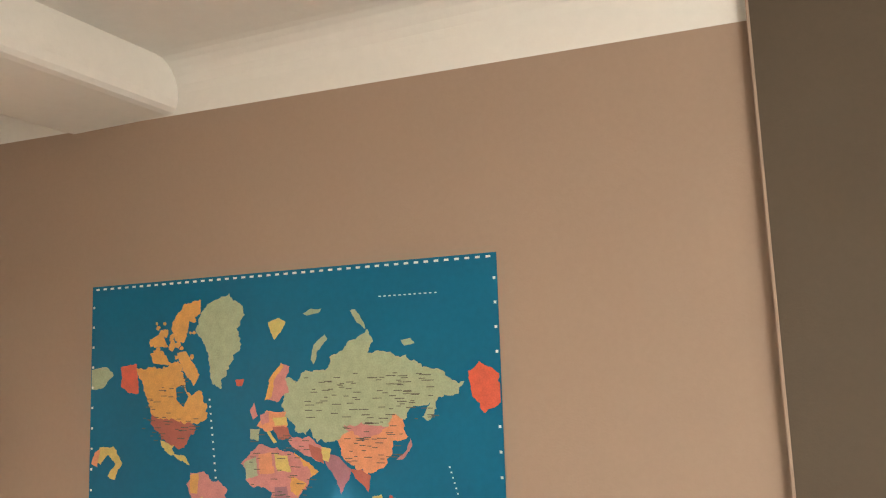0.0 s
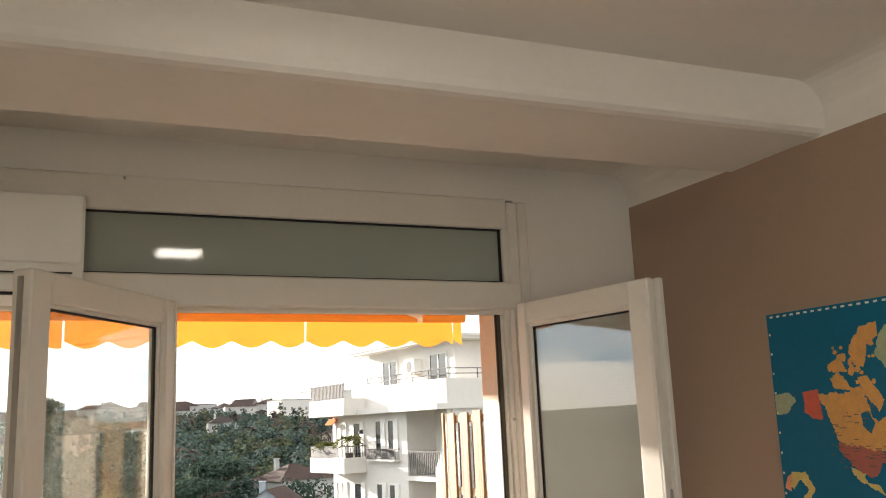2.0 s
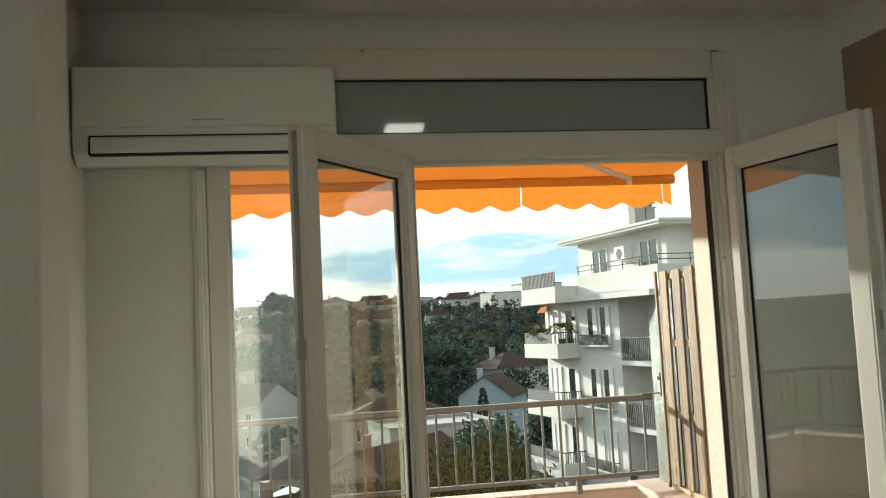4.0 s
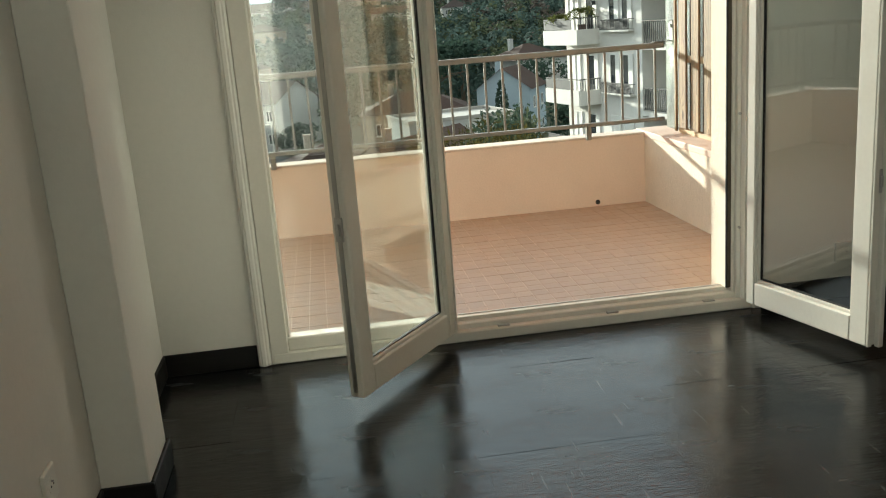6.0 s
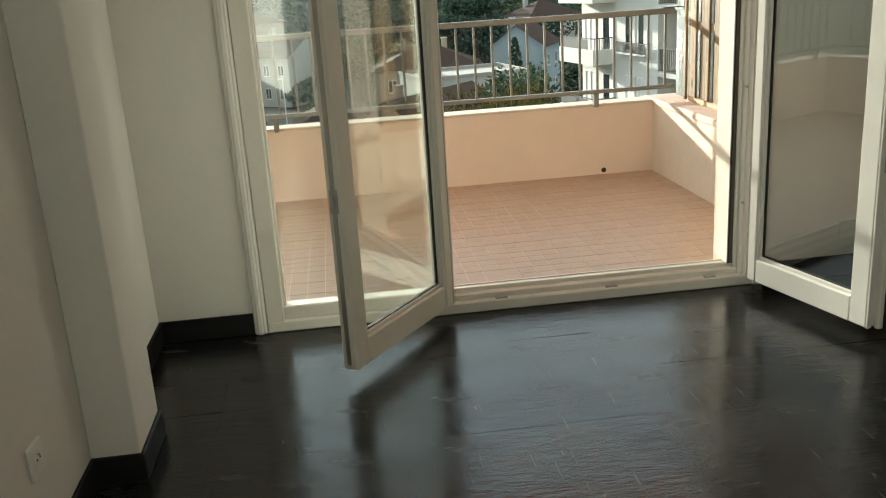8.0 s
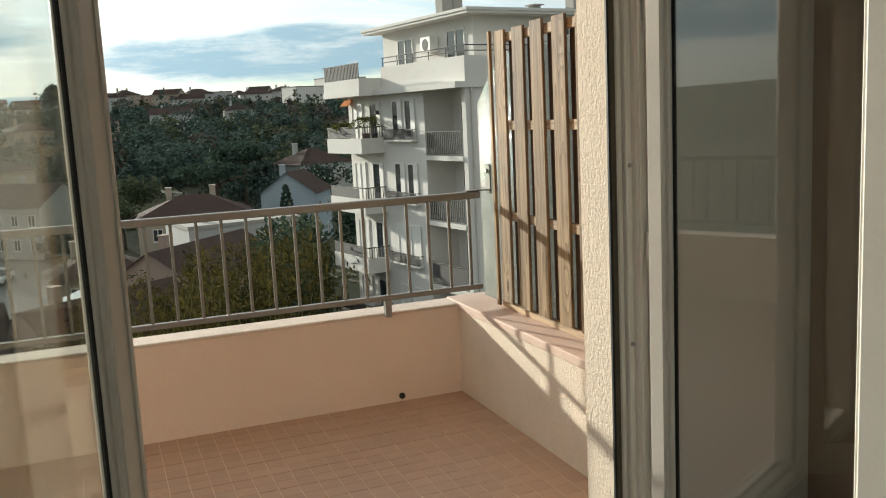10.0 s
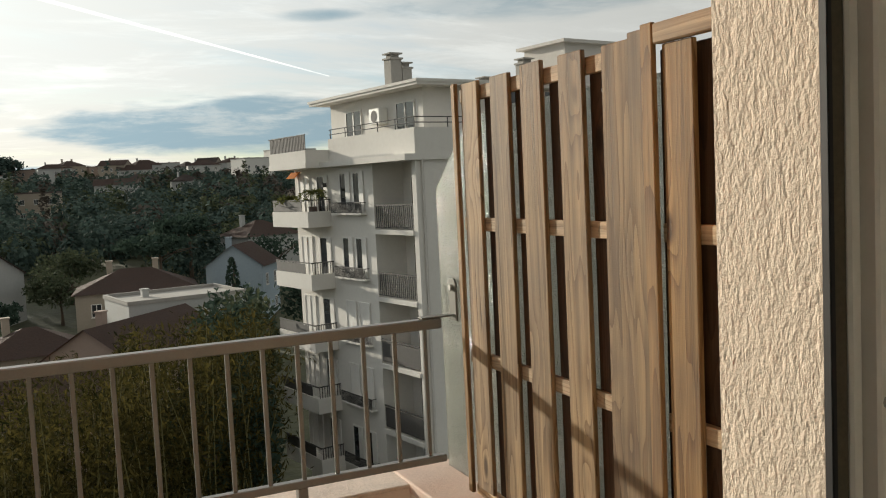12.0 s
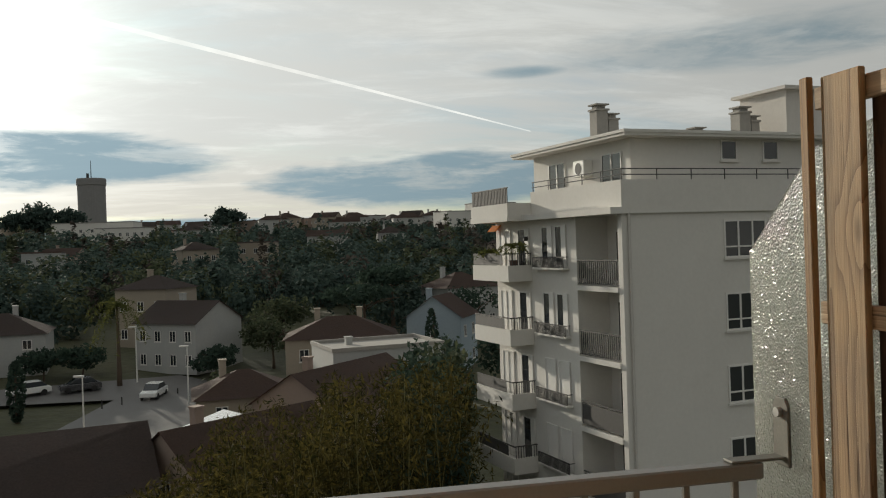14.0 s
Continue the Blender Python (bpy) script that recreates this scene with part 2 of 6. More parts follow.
def glass_mat(name, tint=(0.985, 0.995, 0.99), rough=0.0, base=0.045):
    """Clear pane: passes light straight, mirrors more at a grazing view."""
    m = bpy.data.materials.new(name)
    m.use_nodes = True
    t = m.node_tree
    L = t.links.new
    t.nodes.remove(t.nodes["Principled BSDF"])
    tr, gl, mx, lw = nd(t, "ShaderNodeBsdfTransparent"), nd(t, "ShaderNodeBsdfGlossy"), nd(t, "ShaderNodeMixShader"), nd(t, "ShaderNodeLayerWeight")
    tr.inputs[0].default_value = (*tint, 1)
    gl.inputs["Roughness"].default_value = rough
    pw = nd(t, "ShaderNodeMath", operation="POWER")
    L(lw.outputs["Facing"], pw.inputs[0]); pw.inputs[1].default_value = 5.0
    r = nd(t, "ShaderNodeMapRange")
    L(pw.outputs[0], r.inputs[0])
    r.inputs[3].default_value, r.inputs[4].default_value = base, 1.0
    L(r.outputs[0], mx.inputs[0]); L(tr.outputs[0], mx.inputs[1]); L(gl.outputs[0], mx.inputs[2])
    L(mx.outputs[0], t.nodes["Material Output"].inputs[0])
    MATS[name] = m
    return m


def textured_glass(name):
    """Cast privacy glass with a pebbled face: scatters the daylight behind it."""
    m = bpy.data.materials.new(name)
    m.use_nodes = True
    t = m.node_tree
    L = t.links.new
    t.nodes.remove(t.nodes["Principled BSDF"])
    tc, vo, bp = nd(t, "ShaderNodeTexCoord"), nd(t, "ShaderNodeTexVoronoi"), nd(t, "ShaderNodeBump")
    vo.inputs["Scale"].default_value = 215.0
    vo.feature = "SMOOTH_F1"
    L(tc.outputs["Object"], vo.inputs["Vector"])
    bp.inputs["Strength"].default_value, bp.inputs["Distance"].default_value = 1.0, 0.0034
    L(vo.outputs["Distance"], bp.inputs["Height"])
    gs, gl, fr, tl = nd(t, "ShaderNodeBsdfRefraction"), nd(t, "ShaderNodeBsdfGlossy"), nd(t, "ShaderNodeFresnel"), nd(t, "ShaderNodeBsdfTranslucent")
    gs.inputs["Color"].default_value = (0.93, 0.95, 0.90, 1)
    gs.inputs["Roughness"].default_value, gs.inputs["IOR"].default_value = 0.25, 1.25
    gl.inputs["Roughness"].default_value = 0.08
    tl.inputs[0].default_value = (0.95, 0.92, 0.84, 1)
    for n in (gs, gl, tl, fr):
        L(bp.outputs[0], n.inputs["Normal"])
    m0, m1 = nd(t, "ShaderNodeMixShader"), nd(t, "ShaderNodeMixShader")
    m0.inputs[0].default_value = 0.42
    L(gs.outputs[0], m0.inputs[1]); L(tl.outputs[0], m0.inputs[2])
    L(fr.outputs[0], m1.inputs[0]); L(m0.outputs[0], m1.inputs[1]); L(gl.outputs[0], m1.inputs[2])
    L(m1.outputs[0], t.nodes["Material Output"].inputs[0])
    MATS[name] = m
    return m


def leaf_mat(name, a, b_, trans=0.25, rough=0.9):
    """Foliage: every leaf or clump between two tones, some light passing through."""
    m = bpy.data.materials.new(name)
    m.use_nodes = True
    t = m.node_tree
    L = t.links.new
    b = t.nodes["Principled BSDF"]
    g = nd(t, "ShaderNodeNewGeometry")
    mx = nd(t, "ShaderNodeMix", data_type="RGBA")
    L(g.outputs["Random Per Island"], mx.inputs[0])
    mx.inputs[6].default_value, mx.inputs[7].default_value = (*a, 1), (*b_, 1)
    L(mx.outputs[2], b.inputs["Base Color"])
    b.inputs["Roughness"].default_value = rough
    b.inputs["Specular IOR Level"].default_value = 0.05
    tl, ms = nd(t, "ShaderNodeBsdfTranslucent"), nd(t, "ShaderNodeMixShader")
    L(mx.outputs[2], tl.inputs[0])
    ms.inputs[0].default_value = trans
    L(b.outputs[0], ms.inputs[1]); L(tl.outputs[0], ms.inputs[2])
    L(ms.outputs[0], t.nodes["Material Output"].inputs[0])
    MATS[name] = m
    return m


def fabric_mat(name, color, trans=0.45):
    m = mat(name, color, 0.85, vary=0.07, scale=3, fine=400, bump=0.0006, bump_scale=700)
    t = m.node_tree
    L = t.links.new
    b = t.nodes["Principled BSDF"]
    tl, ms = nd(t, "ShaderNodeBsdfTranslucent"), nd(t, "ShaderNodeMixShader")
    tl.inputs[0].default_value = (*color, 1)
    ms.inputs[0].default_value = trans
    L(b.outputs[0], ms.inputs[1]); L(tl.outputs[0], ms.inputs[2])
    L(ms.outputs[0], t.nodes["Material Output"].inputs[0])
    return m


white_wall = mat("white wall paint", (0.74, 0.72, 0.67), 0.7, vary=0.03, scale=1.5, fine=40, bump=0.0008, bump_scale=120)
brown_wall = mat("taupe wall paint", (0.36, 0.255, 0.185), 0.75, vary=0.04, scale=1.5, fine=60, bump=0.0008, bump_scale=150)
dark_wall = mat("dark brown wall finish", (0.085, 0.06, 0.036), 0.75, vary=0.05, scale=1.5, fine=60, bump=0.0008, bump_scale=150)
ceil_white = mat("ceiling paint", (0.80, 0.77, 0.71), 0.8, vary=0.03, scale=1.2, fine=30, bump=0.001, bump_scale=60)
pvc = mat("cream lacquered joinery", (0.72, 0.69, 0.62), 0.4, vary=0.04, scale=5, fine=70, bump=0.0003, bump_scale=60,
          stain=(0.42, 0.36, 0.28), stain_amount=0.18)
black_base = mat("black skirting paint", (0.010, 0.0095, 0.009), 0.5, spec=0.3, vary=0.2, scale=8, fine=60, bump=0.0006, bump_scale=60)
gasket = mat("black rubber", (0.012, 0.012, 0.012), 0.7)
gasket_brown = mat("dark brown joint", (0.085, 0.07, 0.045), 0.8, vary=0.3, scale=20, fine=150)
steel = mat("zinc steel", (0.45, 0.44, 0.42), 0.4, metal=0.9, vary=0.1, scale=20, fine=200)
plastic = mat("white plastic", (0.76, 0.75, 0.70), 0.35, vary=0.02, scale=4, fine=90)
frosted = mat("frosted green glass", (0.31, 0.35, 0.305), 0.05, vary=0.04, scale=2, fine=300, spec=0.6, rough_vary=0.03)
glass = glass_mat("window glass", tint=(0.955, 0.97, 0.955), base=0.10)
peb_glass = textured_glass("pebbled glass")
plaster = mat("rough cream plaster", (0.66, 0.57, 0.46), 0.85, vary=0.08, scale=6, fine=60, bump=0.0055, bump_scale=120,
              stain=(0.45, 0.38, 0.30), stain_amount=0.15, stretch=(1, 1, 0.6))
pink_plaster = mat("pink balcony paint", (0.66, 0.54, 0.455), 0.8, vary=0.06, scale=3, fine=80, bump=0.002, bump_scale=120,
                   stain=(0.45, 0.30, 0.22), stain_amount=0.12)
coping = mat("worn coping", (0.60, 0.50, 0.42), 0.85, vary=0.18, scale=9, fine=90, bump=0.005, bump_scale=70,
             stain=(0.30, 0.25, 0.21), stain_amount=0.4)
ledge_mat = mat("ledge paint", (0.55, 0.41, 0.33), 0.7, vary=0.1, scale=9, fine=90, bump=0.002, bump_scale=70)
tile_mat = mat("terracotta tile", (0.40, 0.275, 0.19), 0.40, vary=0.12, scale=5, fine=90, bump=0.0008, bump_scale=90,
               stain=(0.44, 0.33, 0.28), stain_amount=0.35, per_piece=0.05)
tile_mat2 = mat("terracotta tile joined", (0.40, 0.275, 0.19), 0.40, vary=0.12, scale=5, fine=90, bump=0.0008, bump_scale=90,
                stain=(0.44, 0.33, 0.28), stain_amount=0.35, per_piece=0.05, by_island=True)
grout = mat("tile grout", (0.70, 0.56, 0.44), 0.9, vary=0.2, scale=12, fine=120)
rail_paint = mat("grey rail paint", (0.19, 0.185, 0.17), 0.42, metal=0.35, vary=0.08, scale=9, fine=120, bump=0.0004, bump_scale=80)
fence_wood = wood_mat("grey-brown sawn pine", (0.30, 0.205, 0.105), (0.115, 0.062, 0.024), grey=0.45)
fence_new = wood_mat("honey sawn pine", (0.32, 0.195, 0.080), (0.125, 0.058, 0.018))
# same pine coloured darker, for the shade behind the front slats
fence_back_shaded = wood_mat("shaded sawn pine back boards", (0.095, 0.055, 0.030), (0.045, 0.025, 0.014))
fence_rail = wood_mat("pine cross rail", (0.48, 0.35, 0.21), (0.28, 0.175, 0.085), axis=1)
orange = fabric_mat("orange canvas", (0.74, 0.30, 0.045), 0.42)
# front bar's orange, darkened for the shade it sits in behind the canvas
bar_shaded = mat("shaded canvas orange", (0.60, 0.235, 0.03), 0.85, vary=0.08, scale=4, fine=300)
white_metal = mat("white lacquered metal", (0.72, 0.70, 0.66), 0.4, vary=0.03)

# black painted floor, worn and glossy
floor_mat = mat("black floor paint", (0.012, 0.0122, 0.012), 0.21, vary=0.5, scale=4.0, fine=50, bump=0.0016, bump_scale=22, stretch=(0.5, 1.5, 1.0),
                stain=(0.027, 0.026, 0.024), stain_amount=0.85, per_piece=0.5, rough_vary=0.15, spec=0.36)


def add_scuffs(m):
    """Pale scuffs and scratches in the floor paint."""
    t = m.node_tree
    L = t.links.new
    b = t.nodes["Principled BSDF"]
    tc, geo = nd(t, "ShaderNodeTexCoord"), nd(t, "ShaderNodeNewGeometry")
    total = None
    for turn, sc, lo in ((0.5, (90, 5, 1), 0.70), (-0.9, (70, 4, 1), 0.72), (1.5, (30, 9, 1), 0.72)):
        mp = nd(t, "ShaderNodeMapping")
        mp.inputs["Rotation"].default_value, mp.inputs["Scale"].default_value = (0, 0, turn), sc
        L(geo.outputs["Position"], mp.inputs[0])
        n = nd(t, "ShaderNodeTexNoise")
        n.inputs["Scale"].default_value, n.inputs["Detail"].default_value = 1.0, 3
        L(mp.outputs[0], n.inputs["Vector"])
        r = nd(t, "ShaderNodeMapRange")
        r.inputs[1].default_value, r.inputs[2].default_value, r.inputs[4].default_value = lo - 0.02, lo + 0.06, 0.7
        L(n.outputs[0], r.inputs[0])
        if total is None:
            total = r.outputs[0]
        else:
            mx_ = nd(t, "ShaderNodeMath", operation="MAXIMUM")
            L(total, mx_.inputs[0]); L(r.outputs[0], mx_.inputs[1])
            total = mx_.outputs[0]
    mix = nd(t, "ShaderNodeMix", data_type="RGBA")
    old = b.inputs["Base Color"].links[0].from_socket
    L(total, mix.inputs[0]); L(old, mix.inputs[6])
    mix.inputs[7].default_value = (0.13, 0.125, 0.115, 1)
    L(mix.outputs[2], b.inputs["Base Color"])


add_scuffs(floor_mat)


# ---- building blocks ----
def add_box(bm, lo, hi, bevel=0.0, seg=1):
    x0, y0, z0 = lo
    x1, y1, z1 = hi
    v = [bm.verts.new(p) for p in ((x0, y0, z0), (x1, y0, z0), (x1, y1, z0), (x0, y1, z0),
                                   (x0, y0, z1), (x1, y0, z1), (x1, y1, z1), (x0, y1, z1))]
    fs = [bm.faces.new([v[i] for i in f]) for f in ((0, 3, 2, 1), (4, 5, 6, 7), (0, 1, 5, 4), (1, 2, 6, 5), (2, 3, 7, 6), (3, 0, 4, 7))]
    if bevel:
        es = list({e for f in fs for e in f.edges})
        bmesh.ops.bevel(bm, geom=es, offset=bevel, segments=seg, affect="EDGES", profile=0.5)
    return v


def box(lo, hi, bevel=0.0, seg=1):
    bm = bmesh.new()
    add_box(bm, lo, hi, bevel, seg)
    return bm


def boxes(*items):
    bm = bmesh.new()
    for it in items:
        add_box(bm, *it)
    return bm


def prism(points, axis, a, b, bevel=0.0):
    """A flat outline pushed along an axis from a to b."""
    bm = bmesh.new()

    def at(p, q):
        p3 = list(p)
        p3.insert(axis, q)
        return p3
    va = [bm.verts.new(at(p, a)) for p in points]
    vb = [bm.verts.new(at(p, b)) for p in points]
    bm.faces.new(va)
    bm.faces.new(vb[::-1])
    n = len(points)
    for i in range(n):
        bm.faces.new((va[i], vb[i], vb[(i + 1) % n], va[(i + 1) % n]))
    bmesh.ops.recalc_face_normals(bm, faces=bm.faces)
    if bevel:
        bmesh.ops.bevel(bm, geom=list(bm.edges), offset=bevel, segments=1, affect="EDGES")
    return bm


def tube(bm, pts, radius, n=8, taper=1.0):
    """A round bar through points."""
    pts = [Vector(p) for p in pts]
    rings = []
    for i, p in enumerate(pts):
        d = (pts[min(i + 1, len(pts) - 1)] - pts[max(i - 1, 0)]).normalized()
        u = d.cross(Vector((0, 0, 1)) if abs(d.z) < 0.9 else Vector((1, 0, 0))).normalized()
        w = d.cross(u)
        r = radius * (1 + (taper - 1) * i / max(1, len(pts) - 1))
        rings.append([bm.verts.new(p + r * (math.cos(a) * u + math.sin(a) * w)) for a in (2 * math.pi * k / n for k in range(n))])
    for a, b in zip(rings, rings[1:]):
        for k in range(n):
            bm.faces.new((a[k], a[(k + 1) % n], b[(k + 1) % n], b[k]))
    bm.faces.new(rings[0][::-1])
    bm.faces.new(rings[-1])
    return bm


def mesh_of(bm, material, smooth=False, name="m"):
    me = bpy.data.meshes.new(name)
    bmesh.ops.recalc_face_normals(bm, faces=bm.faces)
    bm.to_mesh(me)
    bm.free()
    me.materials.append(material)
    if smooth:
        for p in me.polygons:
            p.use_smooth = True
    return me


def part(name, bm, material, parent, label="", smooth=False):
    ob = new(name, mesh_of(bm, material, smooth, name))
    ob.parent = parent
    if label:
        tagged(ob, label)
    return ob


def thing(name, m=None, label="", category="", group="", kind=""):
    ob = new(name)
    ob.empty_display_size = 0.1
    if m is not None:
        ob.matrix_basis = m
    return tagged(ob, label, category, group, kind)


def solid(name, bm, material, label="", category="", kind="", smooth=False, group=""):
    return tagged(new(name, mesh_of(bm, material, smooth, name)), label, category, group, kind)


def cloud_mesh(name, verts, faces, material):
    me = bpy.data.meshes.new(name)
    me.from_pydata(np.asarray(verts).tolist(), [], np.asarray(faces).tolist())
    me.materials.append(material)
    me.update()
    return me

# ---- the room ----
RW, LW, BACK, CEIL, LINE = 0.535, -2.41, -5.4, 2.71, 2.548     # right wall, left wall, back wall, ceiling, paint line
def line_at(y):
    """The height of the painted edge along the right wall."""
    return 2.572 + 0.0265 * y


OUT = 0.175                                                   # outer face of the window wall

solid("wall_right", prism([(-2.728, -0.1), (0.0, -0.1), (0.0, line_at(0)), (-2.728, line_at(-2.728))], 0, RW, RW + 0.18), brown_wall, "taupe painted smooth interior wall", "wall", "structure")
blk = thing("wall_return", label="dark brown wall with a taupe corner bead", category="wall", kind="structure")
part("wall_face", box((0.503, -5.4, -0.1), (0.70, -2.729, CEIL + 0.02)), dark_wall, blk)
part("corner_bead", box((0.4995, -2.7325, 0.0), (0.5055, -2.7255, CEIL), 0.001), brown_wall, blk, "taupe corner bead")
solid("wall_back", box((LW - 0.2, BACK - 0.2, -0.1), (0.70, BACK, CEIL + 0.1)), white_wall, "white painted back wall of the room", "wall", "structure")
WY0, WY1, WZ0, WZ1 = -5.25, -4.05, 0.5, 2.3       # unseen opening added in the side wall, behind the walker, for fill light
solid("wall_left", boxes(((LW - 0.2, WY1, -0.1), (LW, OUT, CEIL + 0.1)), ((LW - 0.2, BACK, -0.1), (LW, WY0, CEIL + 0.1)),
                         ((LW - 0.2, WY0, -0.1), (LW, WY1, WZ0)), ((LW - 0.2, WY0, WZ1), (LW, WY1, CEIL + 0.1))), white_wall,
      "white painted side wall with an added opening", "wall", "structure")
# fill lamp added to brighten the room; no window is known here
room_fill = new("fill_side_opening", bpy.data.lights.new("fill_side_opening", "AREA"))
room_fill.data.shape, room_fill.data.size, room_fill.data.size_y, room_fill.data.energy, room_fill.data.color = "RECTANGLE", WY1 - WY0, WZ1 - WZ0, FILL_POWER, (1.0, 0.97, 0.90)
room_fill.matrix_world = look((LW - 0.12, (WY0 + WY1) / 2, (WZ0 + WZ1) / 2), (0, (WY0 + WY1) / 2, (WZ0 + WZ1) / 2 - 0.8))
solid("wall_pilaster", box((LW, -1.045, 0.0), (-2.275, -0.78, CEIL), 0.004), white_wall, "white pilaster standing out from the left wall", "wall", "structure")
solid("wall_window_left", box((LW, 0.0, -0.1), (-1.997, OUT, CEIL + 0.1)), white_wall, "white wall beside the window", "wall", "structure")
solid("wall_window_right", box((0.0, 0.0, -0.1), (RW + 0.18, OUT - 0.004, 2.57)), white_wall, "white wall strip beside the window", "wall", "structure")
solid("wall_window_top", box((-1.997, 0.0, 2.57), (RW + 0.18, OUT, CEIL + 0.1)), white_wall, "white wall above the window", "wall", "structure")


def make_ceiling():
    bm = bmesh.new()
    add_box(bm, (LW, BACK, CEIL), (RW + 0.2, OUT, CEIL + 0.15))
    # rounded cornice along the right wall, and the beam across the room
    arc = [(RW - 0.10 + 0.10 * math.cos(a) - 0.0, CEIL - 0.10 + 0.10 * math.sin(a)) for a in np.linspace(math.pi / 2, 0, 7)]
    out = [(RW + 0.18, LINE), (RW + 0.18, CEIL)] + [(x, z) for x, z in arc] + [(RW, LINE)]
    b2 = prism(out, 1, -2.728, 0.0)
    for v in b2.verts:
        if abs(v.co.z - LINE) < 1e-4:
            v.co.z = line_at(v.co.y)
    tmp = bpy.data.meshes.new("t")
    b2.to_mesh(tmp)
    b2.free()
    bm.from_mesh(tmp)
    # beam, soft on its far side
    beam = [(-1.05, CEIL), (-1.05, LINE + 0.040), (-1.043, LINE + 0.017), (-1.030, LINE + 0.005), (-1.010, LINE)] + [(-0.62, LINE), (-0.56, LINE + 0.02), (-0.53, LINE + 0.07), (-0.52, CEIL)]
    b3 = prism(beam, 0, LW, RW)
    b3.to_mesh(tmp)
    b3.free()
    bm.from_mesh(tmp)
    return bm


solid("ceiling", make_ceiling(), ceil_white, "white painted ceiling with a beam and rounded cornice", "ceiling", "structure")

# skirting
sk = thing("baseboard", label="black painted tiled skirting along the walls", category="skirting", kind="structure")
for lo, hi in (((LW, BACK, 0), (LW + 0.012, -1.057, 0.088)), ((LW, -1.057, 0), (-2.263, -1.045, 0.088)), ((-2.275, -1.045, 0), (-2.263, -0.768, 0.088)),
               ((LW, -0.78, 0), (-2.263, -0.768, 0.088)), ((LW, -0.768, 0), (LW + 0.012, -0.012, 0.088)), ((LW, -0.012, 0), (-1.999, 0, 0.088)),
               ((0.05, -0.012, 0), (RW, 0, 0.088)), ((RW - 0.012, -2.72, 0), (RW, -0.012, 0.088)), ((LW, BACK, 0), (0.39, BACK + 0.012, 0.088))):
    part("skirting_strip", box(lo, hi, 0.003), black_base, sk)

# casing strip left of the window
solid("trim", boxes(((-2.046, -0.022, 0.0), (-1.999, 0.0, 2.125), 0.006), ((-2.034, -0.03, 0.0), (-2.012, -0.018, 2.125), 0.005)), white_wall,
      "white moulded casing strip beside the window", "trim", "structure")

# ---- window frame ----
win = thing("window_1", label="cream balcony window with fixed light and frosted transom", category="window", kind="structure")
part("frame_jamb", boxes(((-1.997, -0.012, 0.0), (-1.926, 0.07, 2.147), 0.004), ((-1.93, 0.012, 0.085), (-1.915, 0.05, 2.147), 0.003)), pvc, win)
part("frame_jamb", boxes(((-0.035, -0.012, 0.0), (0.008, 0.07, 2.56), 0.004), ((-0.052, 0.010, 0.03), (-0.033, 0.07, 2.15), 0.003),
                         ((-0.066, 0.028, 0.03), (-0.05, 0.07, 2.15), 0.003), ((0.006, -0.024, 0.0), (0.045, 0.0, 2.56), 0.004), ((-0.034, -0.022, 0.05), (-0.027, -0.010, 2.14), 0.002), ((-0.008, -0.019, 0.05), (0.004, -0.010, 2.14), 0.002)), pvc, win)
part("jamb_groove", boxes(((-0.0805, 0.032, 0.086), (-0.0665, 0.0395, 2.14)), ((-0.0268, -0.0135, 0.05), (-0.0238, -0.0115, 2.14))), gasket_brown, win, "dark brown groove in the jamb")
part("mullion", boxes(((-1.305, 0.0, 0.085), (-1.252, 0.07, 2.147), 0.004), ((-1.318, 0.014, 0.085), (-1.303, 0.05, 2.147), 0.003)), pvc, win)
part("threshold", boxes(((-1.99, -0.014, 0.0), (0.0, 0.03, 0.045), 0.005), ((-1.985, 0.02, 0.0), (-0.03, 0.072, 0.068), 0.004), ((-1.985, 0.055, 0.0), (-0.03, 0.085, 0.085), 0.003)), pvc, win,
     "cream sill with a worn aluminium drip edge")
part("drip_edge", box((-1.25, 0.083, 0.06), (-0.07, 0.092, 0.089), 0.002), white_metal, win)
part("fixed_sill", box((-1.928, 0.0, 0.045), (-1.30, 0.07, 0.10), 0.005), pvc, win)
part("head_rail", boxes(((-1.997, -0.014, 2.145), (-0.0, 0.07, 2.248), 0.005), ((-1.95, 0.02, 2.13), (-0.03, 0.06, 2.147), 0.003)), pvc, win)
part("top_panel", boxes(((-1.997, -0.012, 2.455), (-0.037, 0.07, 2.572), 0.004)), pvc, win)
part("transom_bar", box((-0.06, -0.010, 2.246), (-0.034, 0.07, 2.457), 0.003), pvc, win)
part("transom_pane", box((-1.99, 0.018, 2.245), (-0.058, 0.03, 2.458)), frosted, win, "frosted grey-green transom glass")
part("transom_gasket", boxes(((-1.99, 0.005, 2.247), (-0.059, 0.02, 2.254)), ((-1.99, 0.005, 2.450), (-0.059, 0.02, 2.457)), ((-0.066, 0.005, 2.253), (-0.059, 0.02, 2.451))), gasket, win, "thin black rubber seal")
fp = part("fixed_pane", box((-1.917, 0.028, 0.098), (-1.316, 0.034, 2.147)), glass, win, "clear glass of the fixed light")
fp.visible_shadow = False
part("shutter_guide", box((-0.0882, 0.030, 0.086), (-0.0815, 0.0395, 2.14), 0.001), gasket, win, "black shutter guide rail")
for z in (0.35, 0.82, 1.28, 1.74):
    s = bmesh.new()
    tube(s, [(-0.042, 0.004, z), (-0.042, 0.012, z)], 0.006, 8)
    part("screw", s, steel, win)
